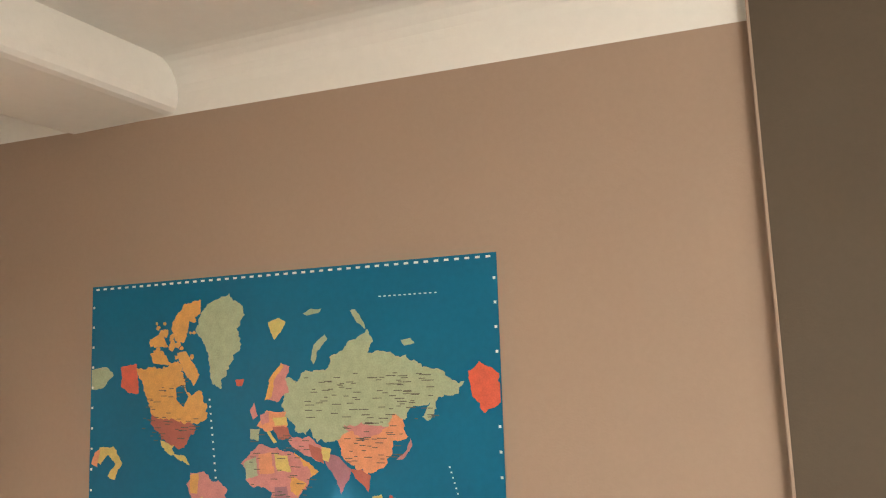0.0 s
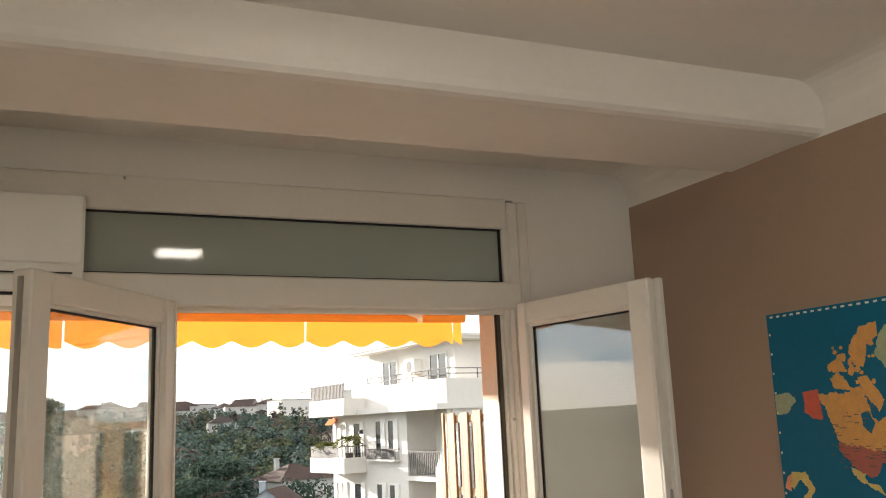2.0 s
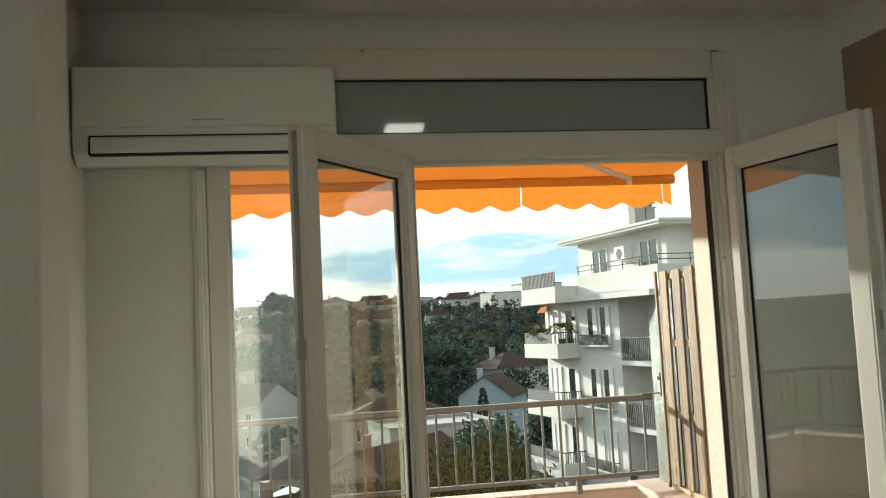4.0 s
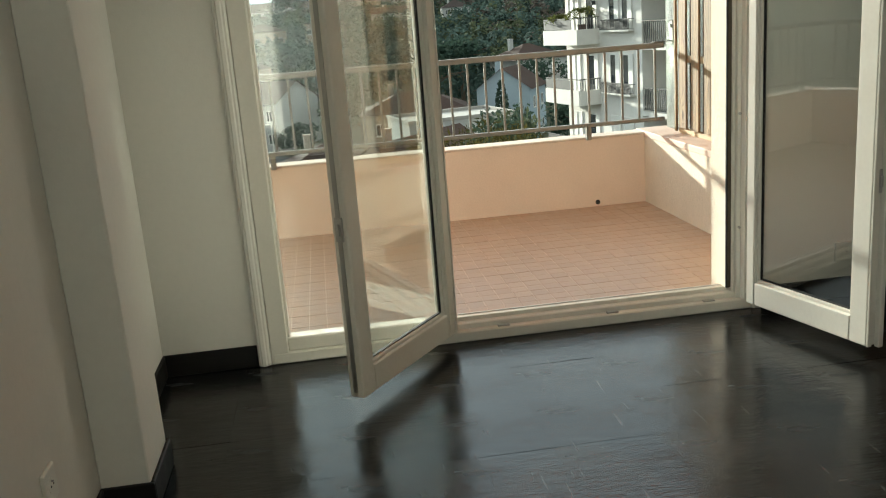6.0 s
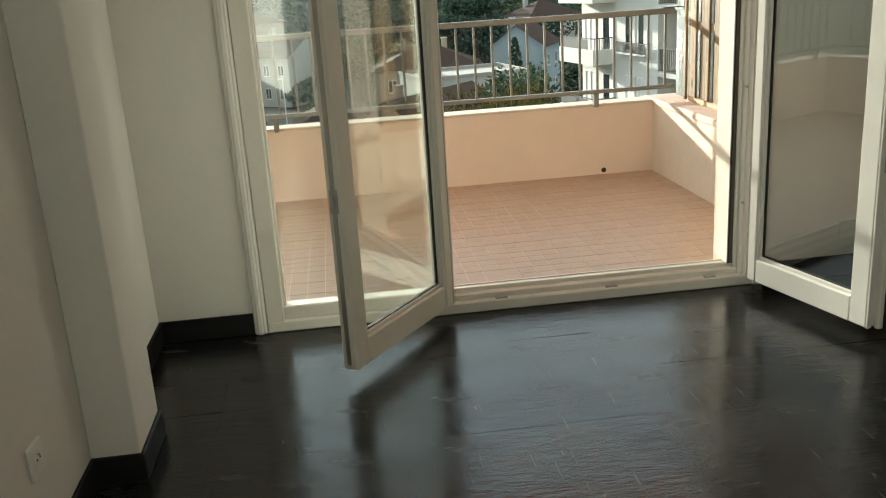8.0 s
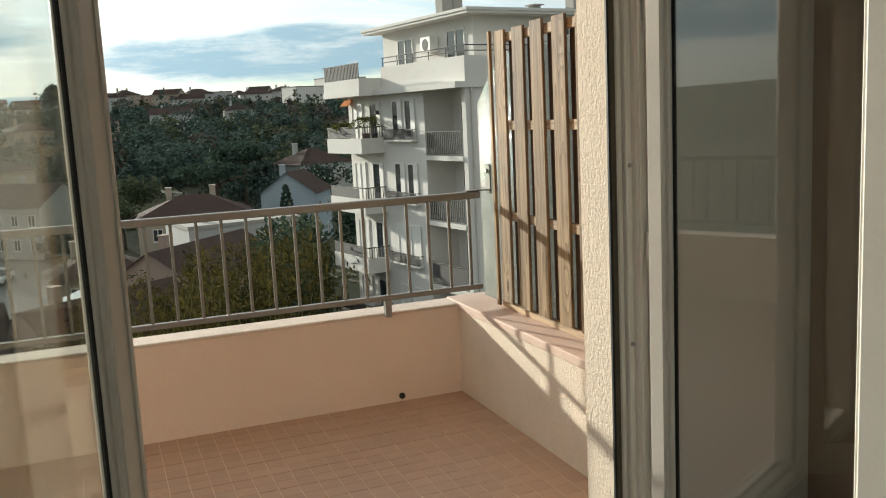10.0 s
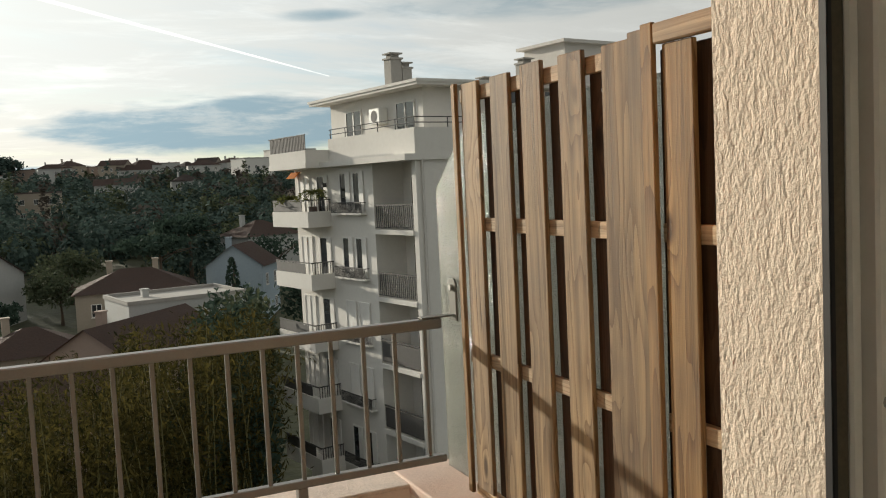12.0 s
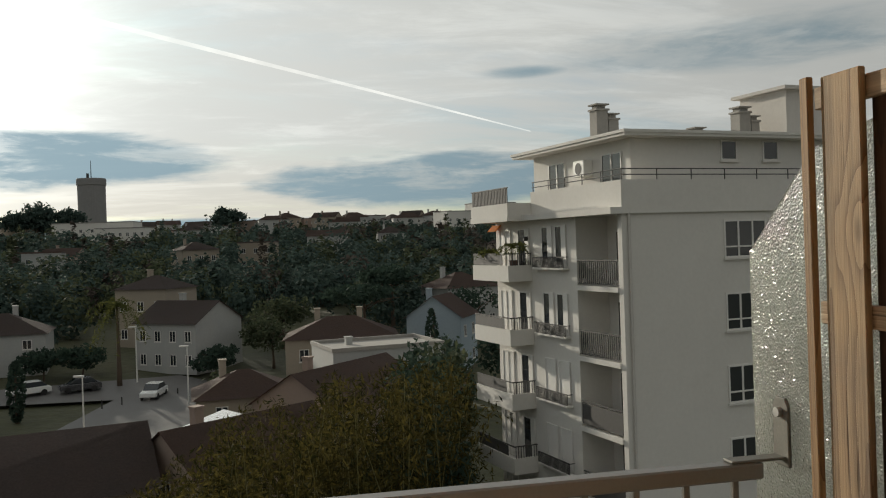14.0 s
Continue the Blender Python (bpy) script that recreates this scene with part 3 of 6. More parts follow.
for z in (0.28, 1.08, 1.66, 2.02):
    hb = bmesh.new()
    tube(hb, [(-0.014, -0.031, z - 0.035), (-0.014, -0.031, z + 0.035)], 0.009, 10)
    add_box(hb, (-0.018, -0.024, z - 0.03), (0.002, -0.011, z + 0.03), 0.001)
    part("hinge", hb, pvc, win, "cream lacquered hinge barrel")
for x in (-1.08, -0.62, -0.2):
    part("strike_plate", box((x, -0.004, 0.044), (x + 0.05, 0.016, 0.052), 0.002), steel, win)
part("shutter_box", box((-1.997, 0.074, 2.30), (0.0, OUT - 0.004, 2.57)), white_wall, win, "white boxed lintel outside")


def make_leaf(name, m, w, label, flip, h=0.078):
    """Glazed door leaf hinged at its local origin."""
    t = thing(name, m, label, "door", "open window leaves")
    z0, z1, s, d = 0.055, 2.155, 0.078, 0.029
    part("stile", boxes(((0, -d, z0), (h, d, z1), 0.005), ((h - 0.006, -0.016, z0 + 0.09), (h + 0.012, 0.016, z1 - 0.085), 0.003)), pvc, t)
    part("stile", boxes(((w - s, -d, z0), (w, d, z1), 0.005), ((w - s - 0.012, -0.016, z0 + 0.09), (w - s + 0.006, 0.016, z1 - 0.085), 0.003)), pvc, t)
    part("stile_bead", boxes(((0.012, d - 0.001, z0 + 0.01), (0.022, d + 0.005, z1 - 0.01), 0.002), ((h - 0.012, d - 0.001, z0 + 0.02), (h - 0.004, d + 0.005, z1 - 0.02), 0.002)), pvc, t)
    part("bottom_rail", boxes(((h, -d + 0.001, z0), (w - s, d - 0.001, z0 + 0.095), 0.004), ((h, -0.016, z0 + 0.09), (w - s, 0.016, z0 + 0.107), 0.003)), pvc, t)
    part("top_rail", boxes(((h, -d + 0.001, z1 - 0.078), (w - s, d - 0.001, z1), 0.004), ((h, -0.016, z1 - 0.09), (w - s, 0.016, z1 - 0.075), 0.003)), pvc, t)
    part("seal", boxes(((h + 0.0095, -0.006, z0 + 0.1), (h + 0.0145, 0.006, z1 - 0.08)), ((w - s - 0.0145, -0.006, z0 + 0.1), (w - s - 0.0095, 0.006, z1 - 0.08)),
                       ((h + 0.01, -0.006, z0 + 0.105), (w - s - 0.01, 0.006, z0 + 0.111)), ((h + 0.01, -0.006, z1 - 0.095), (w - s - 0.01, 0.006, z1 - 0.089))), gasket, t, "black glazing seal")
    g = part("pane", box((h + 0.008, -0.003, z0 + 0.1), (w - s - 0.008, 0.003, z1 - 0.085)), glass, t, "clear glass pane")
    g.visible_shadow = False
    if flip:
        part("meeting_strip", boxes(((w, d - 0.022, z0 - 0.004), (w + 0.022, d, z1), 0.003), ((w, -d, z0), (w + 0.008, -d + 0.02, z1), 0.002)), pvc, t)
    else:
        part("edge_groove", box((w - 0.002, -0.010, z0 + 0.02), (w + 0.003, 0.006, z1 - 0.02)), steel, t, "dull metal locking bar")
    part("lock_plate", boxes(((w - 0.004, -0.016, 0.60), (w + 0.006, 0.014, 0.68), 0.002), ((w + 0.004, -0.006, 0.62), (w + 0.014, 0.004, 0.66), 0.002)), steel, t, "small steel lock keeper")
    part("lock_plate", box((w - 0.004, -0.016, 1.45), (w + 0.006, 0.014, 1.51), 0.002), steel, t)
    return t


make_leaf("french_door_leaf", pose(-1.27, -0.012, 0, 0, 0, -126.3), 0.692, "cream glazed door leaf standing open into the room", False)
make_leaf("french_door_leaf", pose(-0.030, -0.080, 0, 0, 0, -75.9), 0.614, "cream glazed door leaf folded open against the wall", True, 0.048)

# ---- room fittings ----
ac = thing("air_conditioner", pose(-1.97, 0, 2.12), "white split air conditioner above the window corner", "air conditioner")
part("body", prism([(0.0, 0.02), (-0.14, 0.0), (-0.185, 0.035), (-0.195, 0.11), (-0.195, 0.31), (-0.17, 0.335), (0.0, 0.335)], 0, -0.435, 0.435, 0.004), plastic, ac)
part("front_panel", box((-0.43, -0.206, 0.118), (0.43, -0.194, 0.325), 0.005, 2), plastic, ac)
part("louver", prism([(-0.192, 0.03), (-0.203, 0.036), (-0.204, 0.082), (-0.194, 0.09)], 0, -0.375, 0.40, 0.002), plastic, ac, "long white air flap")
part("louver_gap", boxes(((-0.38, -0.1975, 0.026), (0.405, -0.15, 0.034)), ((-0.383, -0.1975, 0.03), (-0.375, -0.15, 0.09)), ((-0.38, -0.1975, 0.088), (0.405, -0.15, 0.093))), gasket, ac)
part("badge", box((-0.05, -0.2085, 0.139), (0.06, -0.205, 0.1435)), steel, ac, "thin grey mark on the panel")


def make_socket(name, m, label):
    t = thing(name, m, label, "socket")
    part("plate", box((-0.042, -0.011, -0.042), (0.042, 0, 0.042), 0.005, 2), plastic, t)
    b = bmesh.new()
    tube(b, [(0, -0.0125, 0), (0, -0.009, 0)], 0.021, 18)
    part("well", b, plastic, t)
    b = bmesh.new()
    for x in (-0.009, 0.009):
        tube(b, [(x, -0.0135, 0), (x, -0.012, 0)], 0.0028, 8)
    part("contact_holes", b, gasket, t)
    b = bmesh.new()
    tube(b, [(0, -0.017, 0.010), (0, -0.012, 0.010)], 0.0028, 8)
    part("earth_pin", b, steel, t)


make_socket("wall_socket", pose(LW, -1.42, 0.30, 0, 0, 90), "white plastic wall socket above the black skirting")
make_socket("wall_socket", pose(0.42, 0.0, 0.20), "white plastic wall socket beside the window")

# ceiling lamp behind the walker, seen mirrored in the transom
lampf = thing("ceiling_light", pose(-1.05, -1.75, CEIL), "flat white square ceiling light, switched on", "lamp")
part("housing", box((-0.12, -0.12, -0.03), (0.12, 0.12, 0), 0.005), plastic, lampf)
lamp_glow = bpy.data.materials.new("lamp diffuser")
lamp_glow.use_nodes = True
lamp_glow.node_tree.nodes["Principled BSDF"].inputs["Emission Color"].default_value = (1.0, 0.93, 0.82, 1)
lamp_glow.node_tree.nodes["Principled BSDF"].inputs["Emission Strength"].default_value = LAMP_POWER
part("diffuser", box((-0.11, -0.11, -0.036), (0.11, 0.11, -0.031), 0.002), lamp_glow, lampf)

# ---- world map poster ----
poster = thing("world_map", pose(RW, -0.712, 2.035, 0, 0.75, -90), "large blue paper world map pinned to the wall", "map")
MW, MH = 1.36, 0.95           # its width and height; local x to the right, y into the wall, z up from the top edge
sea = mat("map sea print", (0.002, 0.130, 0.235), 0.5, spec=0.2, vary=0.08, scale=4, fine=60, bump=0.0005, bump_scale=9)
part("sheet", box((0, -0.004, -MH), (MW, -0.001, 0)), sea, poster, "sea blue printed paper")
LAND = {"sage": (0.36, 0.41, 0.25), "ochre": (0.66, 0.33, 0.08), "brick": (0.40, 0.105, 0.07), "rose": (0.55, 0.21, 0.19), "red": (0.62, 0.10, 0.05),
        "straw": (0.60, 0.46, 0.13), "coral": (0.68, 0.27, 0.13), "mauve": (0.33, 0.14, 0.17)}
INK = {"sea": sea}
INK.update({k: mat("map " + k, c, 0.5, vary=0.22, scale=40, fine=220) for k, c in LAND.items()})
LAYER = [0]


def land(tone, outline):
    """A printed land: an outline in shares of the sheet, its coast broken up by noise."""
    LAYER[0] += 1
    y = -0.0042 - LAYER[0] * 0.00002
    span_ = max(p for p, q in outline) - min(p for p, q in outline)
    gain = min(1.0, 7 * span_ + 0.12)
    bm = bmesh.new()
    vs = []
    for (p0, q0), (p1, q1) in zip(outline, outline[1:] + outline[:1]):
        steps = max(4, int(math.hypot(p1 - p0, q1 - q0) / 0.0035))
        for k in range(steps):
            p, q = p0 + (p1 - p0) * k / steps, q0 + (q1 - q0) * k / steps
            for freq, amp in ((16, 0.011), (45, 0.007), (110, 0.0045), (230, 0.002)):
                w_ = noise.noise_vector(Vector((p * freq, q * freq, 5.1)))
                p, q = p + amp * gain * w_.x, q + amp * gain * w_.y * 1.4
            vs.append(bm.verts.new((min(max(p, 0.002), 0.998) * MW, y, -min(max(q, 0.004), 0.996) * MH)))
    bm.faces.new(vs)
    bm.normal_update()
    me = bpy.data.meshes.new("printed_land")
    bm.to_mesh(me)
    bm.free()
    me.materials.append(INK[tone])
    ob = new("printed_land", me)
    ob.parent = poster


land("sage", [(0.315, 0.098), (0.347, 0.071), (0.384, 0.055), (0.413, 0.091), (0.430, 0.110), (0.414, 0.161), (0.412, 0.223), (0.387, 0.291), (0.359, 0.356), (0.341, 0.312), (0.328, 0.231), (0.295, 0.175)])
land("ochre", [(0.136, 0.273), (0.211, 0.272), (0.255, 0.260), (0.280, 0.350), (0.289, 0.369), (0.316, 0.354), (0.336, 0.409), (0.317, 0.439), (0.281, 0.447), (0.215, 0.435), (0.177, 0.419), (0.157, 0.355)])
land("sea", [(0.246, 0.338), (0.269, 0.334), (0.280, 0.368), (0.266, 0.398), (0.246, 0.373)])
land("ochre", [(0.235, 0.143), (0.266, 0.075), (0.314, 0.071), (0.308, 0.114), (0.283, 0.147), (0.269, 0.199), (0.242, 0.187)])
land("ochre", [(0.248, 0.231), (0.277, 0.230), (0.307, 0.300), (0.294, 0.334), (0.264, 0.287)])
land("ochre", [(0.175, 0.180), (0.209, 0.163), (0.224, 0.207), (0.187, 0.208)])
land("ochre", [(0.172, 0.230), (0.210, 0.223), (0.238, 0.266), (0.181, 0.260)])
land("red", [(0.087, 0.268), (0.136, 0.260), (0.143, 0.353), (0.116, 0.350), (0.092, 0.330)])
land("sage", [(-0.006, 0.268), (0.044, 0.264), (0.068, 0.290), (0.038, 0.325), (0.000, 0.339)])
land("brick", [(0.177, 0.419), (0.281, 0.442), (0.303, 0.450), (0.282, 0.501), (0.268, 0.518), (0.243, 0.510), (0.201, 0.492), (0.183, 0.455)])
land("straw", [(0.198, 0.494), (0.243, 0.510), (0.247, 0.541), (0.273, 0.549), (0.284, 0.580), (0.262, 0.569), (0.225, 0.535)])
land("rose", [(0.284, 0.598), (0.320, 0.593), (0.380, 0.644), (0.387, 0.715), (0.351, 0.782), (0.325, 0.903), (0.302, 0.830), (0.297, 0.723), (0.278, 0.633)])
land("ochre", [(0.284, 0.602), (0.308, 0.597), (0.306, 0.654), (0.286, 0.655)])
land("straw", [(0.296, 0.670), (0.318, 0.665), (0.329, 0.727), (0.302, 0.732)])
land("red", [(0.405, 0.319), (0.427, 0.319), (0.424, 0.338), (0.409, 0.336)])
land("straw", [(0.489, 0.152), (0.513, 0.137), (0.529, 0.148), (0.520, 0.182), (0.502, 0.207), (0.493, 0.187)])
land("sage", [(0.571, 0.131), (0.596, 0.120), (0.619, 0.119), (0.610, 0.132), (0.582, 0.140)])
land("sage", [(0.589, 0.269), (0.596, 0.226), (0.623, 0.199), (0.629, 0.212), (0.608, 0.245), (0.599, 0.283)])
land("sage", [(0.687, 0.130), (0.698, 0.127), (0.718, 0.169), (0.718, 0.191), (0.702, 0.167)])
land("sage", [(0.794, 0.223), (0.815, 0.220), (0.824, 0.235), (0.802, 0.239)])
land("sage", [(0.517, 0.403), (0.534, 0.317), (0.562, 0.337), (0.583, 0.299), (0.623, 0.300), (0.637, 0.266), (0.691, 0.219), (0.718, 0.196), (0.733, 0.216), (0.728, 0.250), (0.770, 0.255), (0.821, 0.279), (0.884, 0.314), (0.923, 0.345), (0.914, 0.370), (0.870, 0.379), (0.852, 0.448), (0.841, 0.432), (0.847, 0.394), (0.813, 0.411), (0.804, 0.436), (0.768, 0.463), (0.689, 0.481), (0.663, 0.500), (0.603, 0.505), (0.562, 0.470)])
land("sea", [(0.577, 0.475), (0.588, 0.464), (0.594, 0.495), (0.583, 0.508)])
land("rose", [(0.482, 0.381), (0.493, 0.320), (0.520, 0.274), (0.541, 0.282), (0.531, 0.316), (0.538, 0.361), (0.517, 0.377), (0.507, 0.392)])
land("ochre", [(0.478, 0.383), (0.490, 0.320), (0.519, 0.270), (0.524, 0.282), (0.500, 0.330), (0.492, 0.377)])
land("rose", [(0.666, 0.458), (0.716, 0.444), (0.761, 0.458), (0.741, 0.486), (0.703, 0.494), (0.677, 0.480)])
land("coral", [(0.653, 0.498), (0.677, 0.473), (0.709, 0.495), (0.755, 0.465), (0.781, 0.425), (0.802, 0.454), (0.808, 0.499), (0.773, 0.510), (0.763, 0.556), (0.730, 0.590), (0.689, 0.568), (0.663, 0.539)])
land("coral", [(0.459, 0.450), (0.486, 0.412), (0.530, 0.417), (0.537, 0.458), (0.487, 0.473)])
land("straw", [(0.500, 0.431), (0.533, 0.428), (0.536, 0.453), (0.507, 0.455)])
land("brick", [(0.500, 0.459), (0.537, 0.458), (0.544, 0.489), (0.514, 0.491)])
land("rose", [(0.465, 0.423), (0.489, 0.415), (0.492, 0.444), (0.470, 0.452)])
land("sage", [(0.441, 0.465), (0.466, 0.463), (0.462, 0.497), (0.442, 0.495)])
land("rose", [(0.442, 0.412), (0.453, 0.387), (0.460, 0.427), (0.448, 0.436)])
land("straw", [(0.484, 0.472), (0.492, 0.469), (0.509, 0.502), (0.501, 0.505)])
land("rose", [(0.535, 0.497), (0.583, 0.495), (0.625, 0.522), (0.619, 0.560), (0.576, 0.537), (0.542, 0.517)])
land("brick", [(0.585, 0.511), (0.623, 0.523), (0.618, 0.561), (0.591, 0.544)])
land("ochre", [(0.549, 0.534), (0.576, 0.551), (0.606, 0.582), (0.583, 0.607), (0.562, 0.590)])
land("mauve", [(0.623, 0.534), (0.656, 0.543), (0.681, 0.573), (0.659, 0.644), (0.643, 0.600), (0.625, 0.566)])
land("straw", [(0.614, 0.515), (0.639, 0.522), (0.631, 0.556), (0.618, 0.551)])
land("brick", [(0.679, 0.572), (0.702, 0.575), (0.725, 0.596), (0.717, 0.641), (0.702, 0.614), (0.689, 0.602)])
land("rose", [(0.812, 0.496), (0.815, 0.515), (0.795, 0.547), (0.780, 0.549), (0.800, 0.527)])
land("coral", [(0.696, 0.656), (0.720, 0.677), (0.753, 0.701), (0.744, 0.711), (0.711, 0.686)])
land("straw", [(0.724, 0.652), (0.748, 0.644), (0.753, 0.680), (0.732, 0.681)])
land("rose", [(0.790, 0.689), (0.831, 0.708), (0.825, 0.725), (0.796, 0.711)])
land("rose", [(0.422, 0.561), (0.460, 0.508), (0.514, 0.517), (0.569, 0.551), (0.585, 0.618), (0.556, 0.664), (0.549, 0.752), (0.523, 0.837), (0.502, 0.746), (0.488, 0.648), (0.432, 0.618)])
land("sage", [(0.425, 0.564), (0.455, 0.546), (0.460, 0.600), (0.432, 0.611)])
land("straw", [(0.501, 0.534), (0.534, 0.541), (0.539, 0.588), (0.507, 0.584)])
land("mauve", [(0.499, 0.633), (0.531, 0.629), (0.537, 0.683), (0.504, 0.679)])
land("coral", [(0.460, 0.539), (0.495, 0.533), (0.501, 0.590), (0.466, 0.597)])
land("ochre", [(0.542, 0.600), (0.577, 0.620), (0.556, 0.656), (0.539, 0.641)])
land("straw", [(0.507, 0.686), (0.542, 0.691), (0.534, 0.750), (0.513, 0.747)])
land("red", [(0.934, 0.312), (0.959, 0.291), (1.000, 0.319), (1.000, 0.400), (0.962, 0.422), (0.938, 0.374)])
land("straw", [(0.017, 0.569), (0.030, 0.527), (0.075, 0.519), (0.095, 0.569), (0.078, 0.624), (0.060, 0.612), (0.074, 0.572), (0.054, 0.546), (0.036, 0.576)])
land("coral", [(0.007, 0.577), (0.017, 0.538), (0.032, 0.529), (0.025, 0.584)])
land("coral", [(0.752, 0.803), (0.780, 0.753), (0.809, 0.748), (0.846, 0.796), (0.851, 0.851), (0.813, 0.891), (0.764, 0.857)])
rm = random.Random(21)
for k in range(34):                       # the islands between the bays of the far north
    u, v = rm.uniform(0.175, 0.30), rm.uniform(0.12, 0.26)
    r_ = rm.uniform(0.004, 0.010)
    land("ochre", [(u + r_ * math.cos(a) * rm.uniform(0.6, 1.4), v + 1.3 * r_ * math.sin(a) * rm.uniform(0.6, 1.4)) for a in (0.3, 1.4, 2.6, 3.9, 5.2)])
for k in range(26):
    u, v = rm.uniform(0.70, 0.84), rm.uniform(0.64, 0.80)
    r_ = rm.uniform(0.003, 0.008)
    land(rm.choice(("straw", "red", "coral", "rose")), [(u + r_ * math.cos(a), v + r_ * math.sin(a)) for a in (0.3, 1.4, 2.6, 3.9, 5.2)])
b = bmesh.new()
for k in range(46):
    u = 0.012 + k * 0.0215
    add_box(b, (u * MW, -0.0052, -0.0125), ((u + 0.0095) * MW, -0.0041, -0.0065))
for k in range(1, 15):
    for u in (0.0035, 0.992):
        add_box(b, (u * MW, -0.0052, -k * 0.062 - 0.007), ((u + 0.005) * MW, -0.0041, -k * 0.062))
for k in range(12):
    add_box(b, ((0.75 + 0.011 * k) * MW, -0.0052, -0.094), ((0.755 + 0.011 * k) * MW, -0.0041, -0.091))
    add_box(b, (0.335 * MW + 0.002 * k, -0.0052, -0.36 - 0.02 * k), (0.339 * MW + 0.002 * k, -0.0041, -0.355 - 0.02 * k))
    add_box(b, (0.89 * MW + 0.004 * k, -0.0052, -0.54 - 0.013 * k), (0.893 * MW + 0.004 * k, -0.0041, -0.536 - 0.013 * k))
tagged(part("printed_border", b, plastic, poster), "white printed ticks and lettering bars", kind="stuff")

b = bmesh.new()
for (u0, u1), (v0, v1), n in (((0.15, 0.30), (0.31, 0.50), 46), ((0.56, 0.86), (0.31, 0.44), 90), ((0.44, 0.58), (0.48, 0.75), 60), ((0.65, 0.79), (0.44, 0.56), 40)):
    for k in range(n):
        u, v, w_ = rm.uniform(u0, u1), rm.uniform(v0, v1), rm.uniform(0.008, 0.03)
        add_box(b, (u * MW, -0.0066, -v * MH), (u * MW + w_, -0.0060, -v * MH + 0.0022))
tagged(part("printed_names", b, mat("map print black", (0.10, 0.085, 0.06), 0.5), poster), "tiny dark printed names", kind="stuff")

# ---- the balcony ----
BY, BX, BL = 2.25, 0.387, -4.2        # inner faces of front and side parapets, left end
PT = 0.462
solid("balcony_slab", box((BL - 0.2, 0.086, -0.35), (0.66, BY + 0.16, -0.0014)), grout, "grouted balcony slab under the tiles", "balcony floor", "structure")
solid("parapet_front", box((BL - 0.2, BY, -0.022), (BX, BY + 0.15, PT - 0.012)), pink_plaster, "low pink painted parapet wall", "parapet", "structure")
solid("parapet_coping", box((BL - 0.2, BY - 0.004, PT - 0.012), (BX + 0.004, BY + 0.165, PT + 0.004), 0.006, 2), coping, "worn mortar top of the parapet", "coping", "structure")
solid("parapet_side", box((BX, OUT, -0.022), (0.62, BY + 0.15, PT - 0.03)), plaster, "low plastered side parapet", "parapet", "structure")
solid("parapet_ledge", boxes(((BX - 0.004, OUT, PT - 0.03), (0.62, BY + 0.16, PT + 0.012), 0.006, 2)), ledge_mat, "pink-brown painted ledge on the side parapet", "ledge", "structure")
solid("parapet_end", box((BL - 0.2, OUT, -0.022), (BL, BY, PT - 0.002)), pink_plaster, "low pink parapet closing the balcony", "parapet", "structure")
ow = thing("wall_outside", label="rough cream plastered outer wall beside the window", category="wall", kind="structure")
part("pier", box((-0.087, 0.074, -0.022), (0.75, OUT, 3.2)), plaster, ow)
part("reveal", box((-0.087, 0.040, 0.086), (-0.034, 0.0740, 2.31)), plaster, ow)
part("pier", box((BL, 0.074, -0.022), (-1.990, OUT + 0.002, 3.2), 0.004), plaster, ow)
part("lintel", box((-1.99, 0.076, 2.31), (-0.087, OUT - 0.002, 3.2)), plaster, ow)
# drain hole
b = bmesh.new()
tube(b, [(0.055, BY - 0.006, 0.028), (0.055, BY + 0.02, 0.028)], 0.016, 14)
solid("drain_pipe", b, gasket, "dark drain hole at the foot of the parapet", "drain")

# railing
RY = BY - 0.028
rl = thing("railing", label="grey painted steel railing on the parapet", category="railing")
part("top_rail", box((BL - 0.12, RY - 0.022, 1.001), (0.513, RY + 0.022, 1.036), 0.004), rail_paint, rl)
part("bottom_rail", box((BL - 0.12, RY - 0.016, 0.535), (0.513, RY + 0.016, 0.560), 0.003), rail_paint, rl)
bal = mesh_of(box((-0.007, -0.007, 0.558), (0.007, 0.007, 1.003), 0.002), rail_paint, name="baluster")
x = 0.455
while x > BL:
    o = new("baluster", bal)
    o.parent, o.location = rl, (x, RY, 0)
    x -= 0.1115
part("end_rail", boxes(((BL - 0.12, OUT + 0.01, 1.001), (BL - 0.078, RY, 1.036), 0.004), ((BL - 0.115, OUT + 0.01, 0.535), (BL - 0.083, RY, 0.560), 0.003)), rail_paint, rl)
y = RY - 0.11
while y > OUT + 0.05:
    o = new("baluster", bal)
    o.parent, o.location = rl, (BL - 0.099, y, 0)
    y -= 0.1115
post = mesh_of(box((-0.016, -0.014, PT - 0.012), (0.016, 0.024, 0.537), 0.003), rail_paint, name="post")
for x in (0.0, -2.03, -4.0):
    o = new("post", post)
    o.parent, o.location = rl, (x, RY, 0)
bracket_mat = mat("dull galvanised bracket", (0.13, 0.125, 0.105), 0.55, metal=0.3, vary=0.2, scale=30, fine=200)
br = part("bracket", prism([(RY - 0.028, 1.02), (RY + 0.028, 1.02), (RY + 0.028, 1.15), (RY + 0.018, 1.166), (RY - 0.018, 1.166), (RY - 0.028, 1.15)], 0, 0.566, 0.574, 0.002), bracket_mat, rl, "grey bracket clamped to the glass")
b = bmesh.new()
tube(b, [(0.556, RY, 1.135), (0.576, RY, 1.135)], 0.011, 10)
part("bolt", b, steel, br)
part("bracket_foot", box((0.44, RY - 0.02, 1.037), (0.572, RY + 0.02, 1.043), 0.002), bracket_mat, rl)

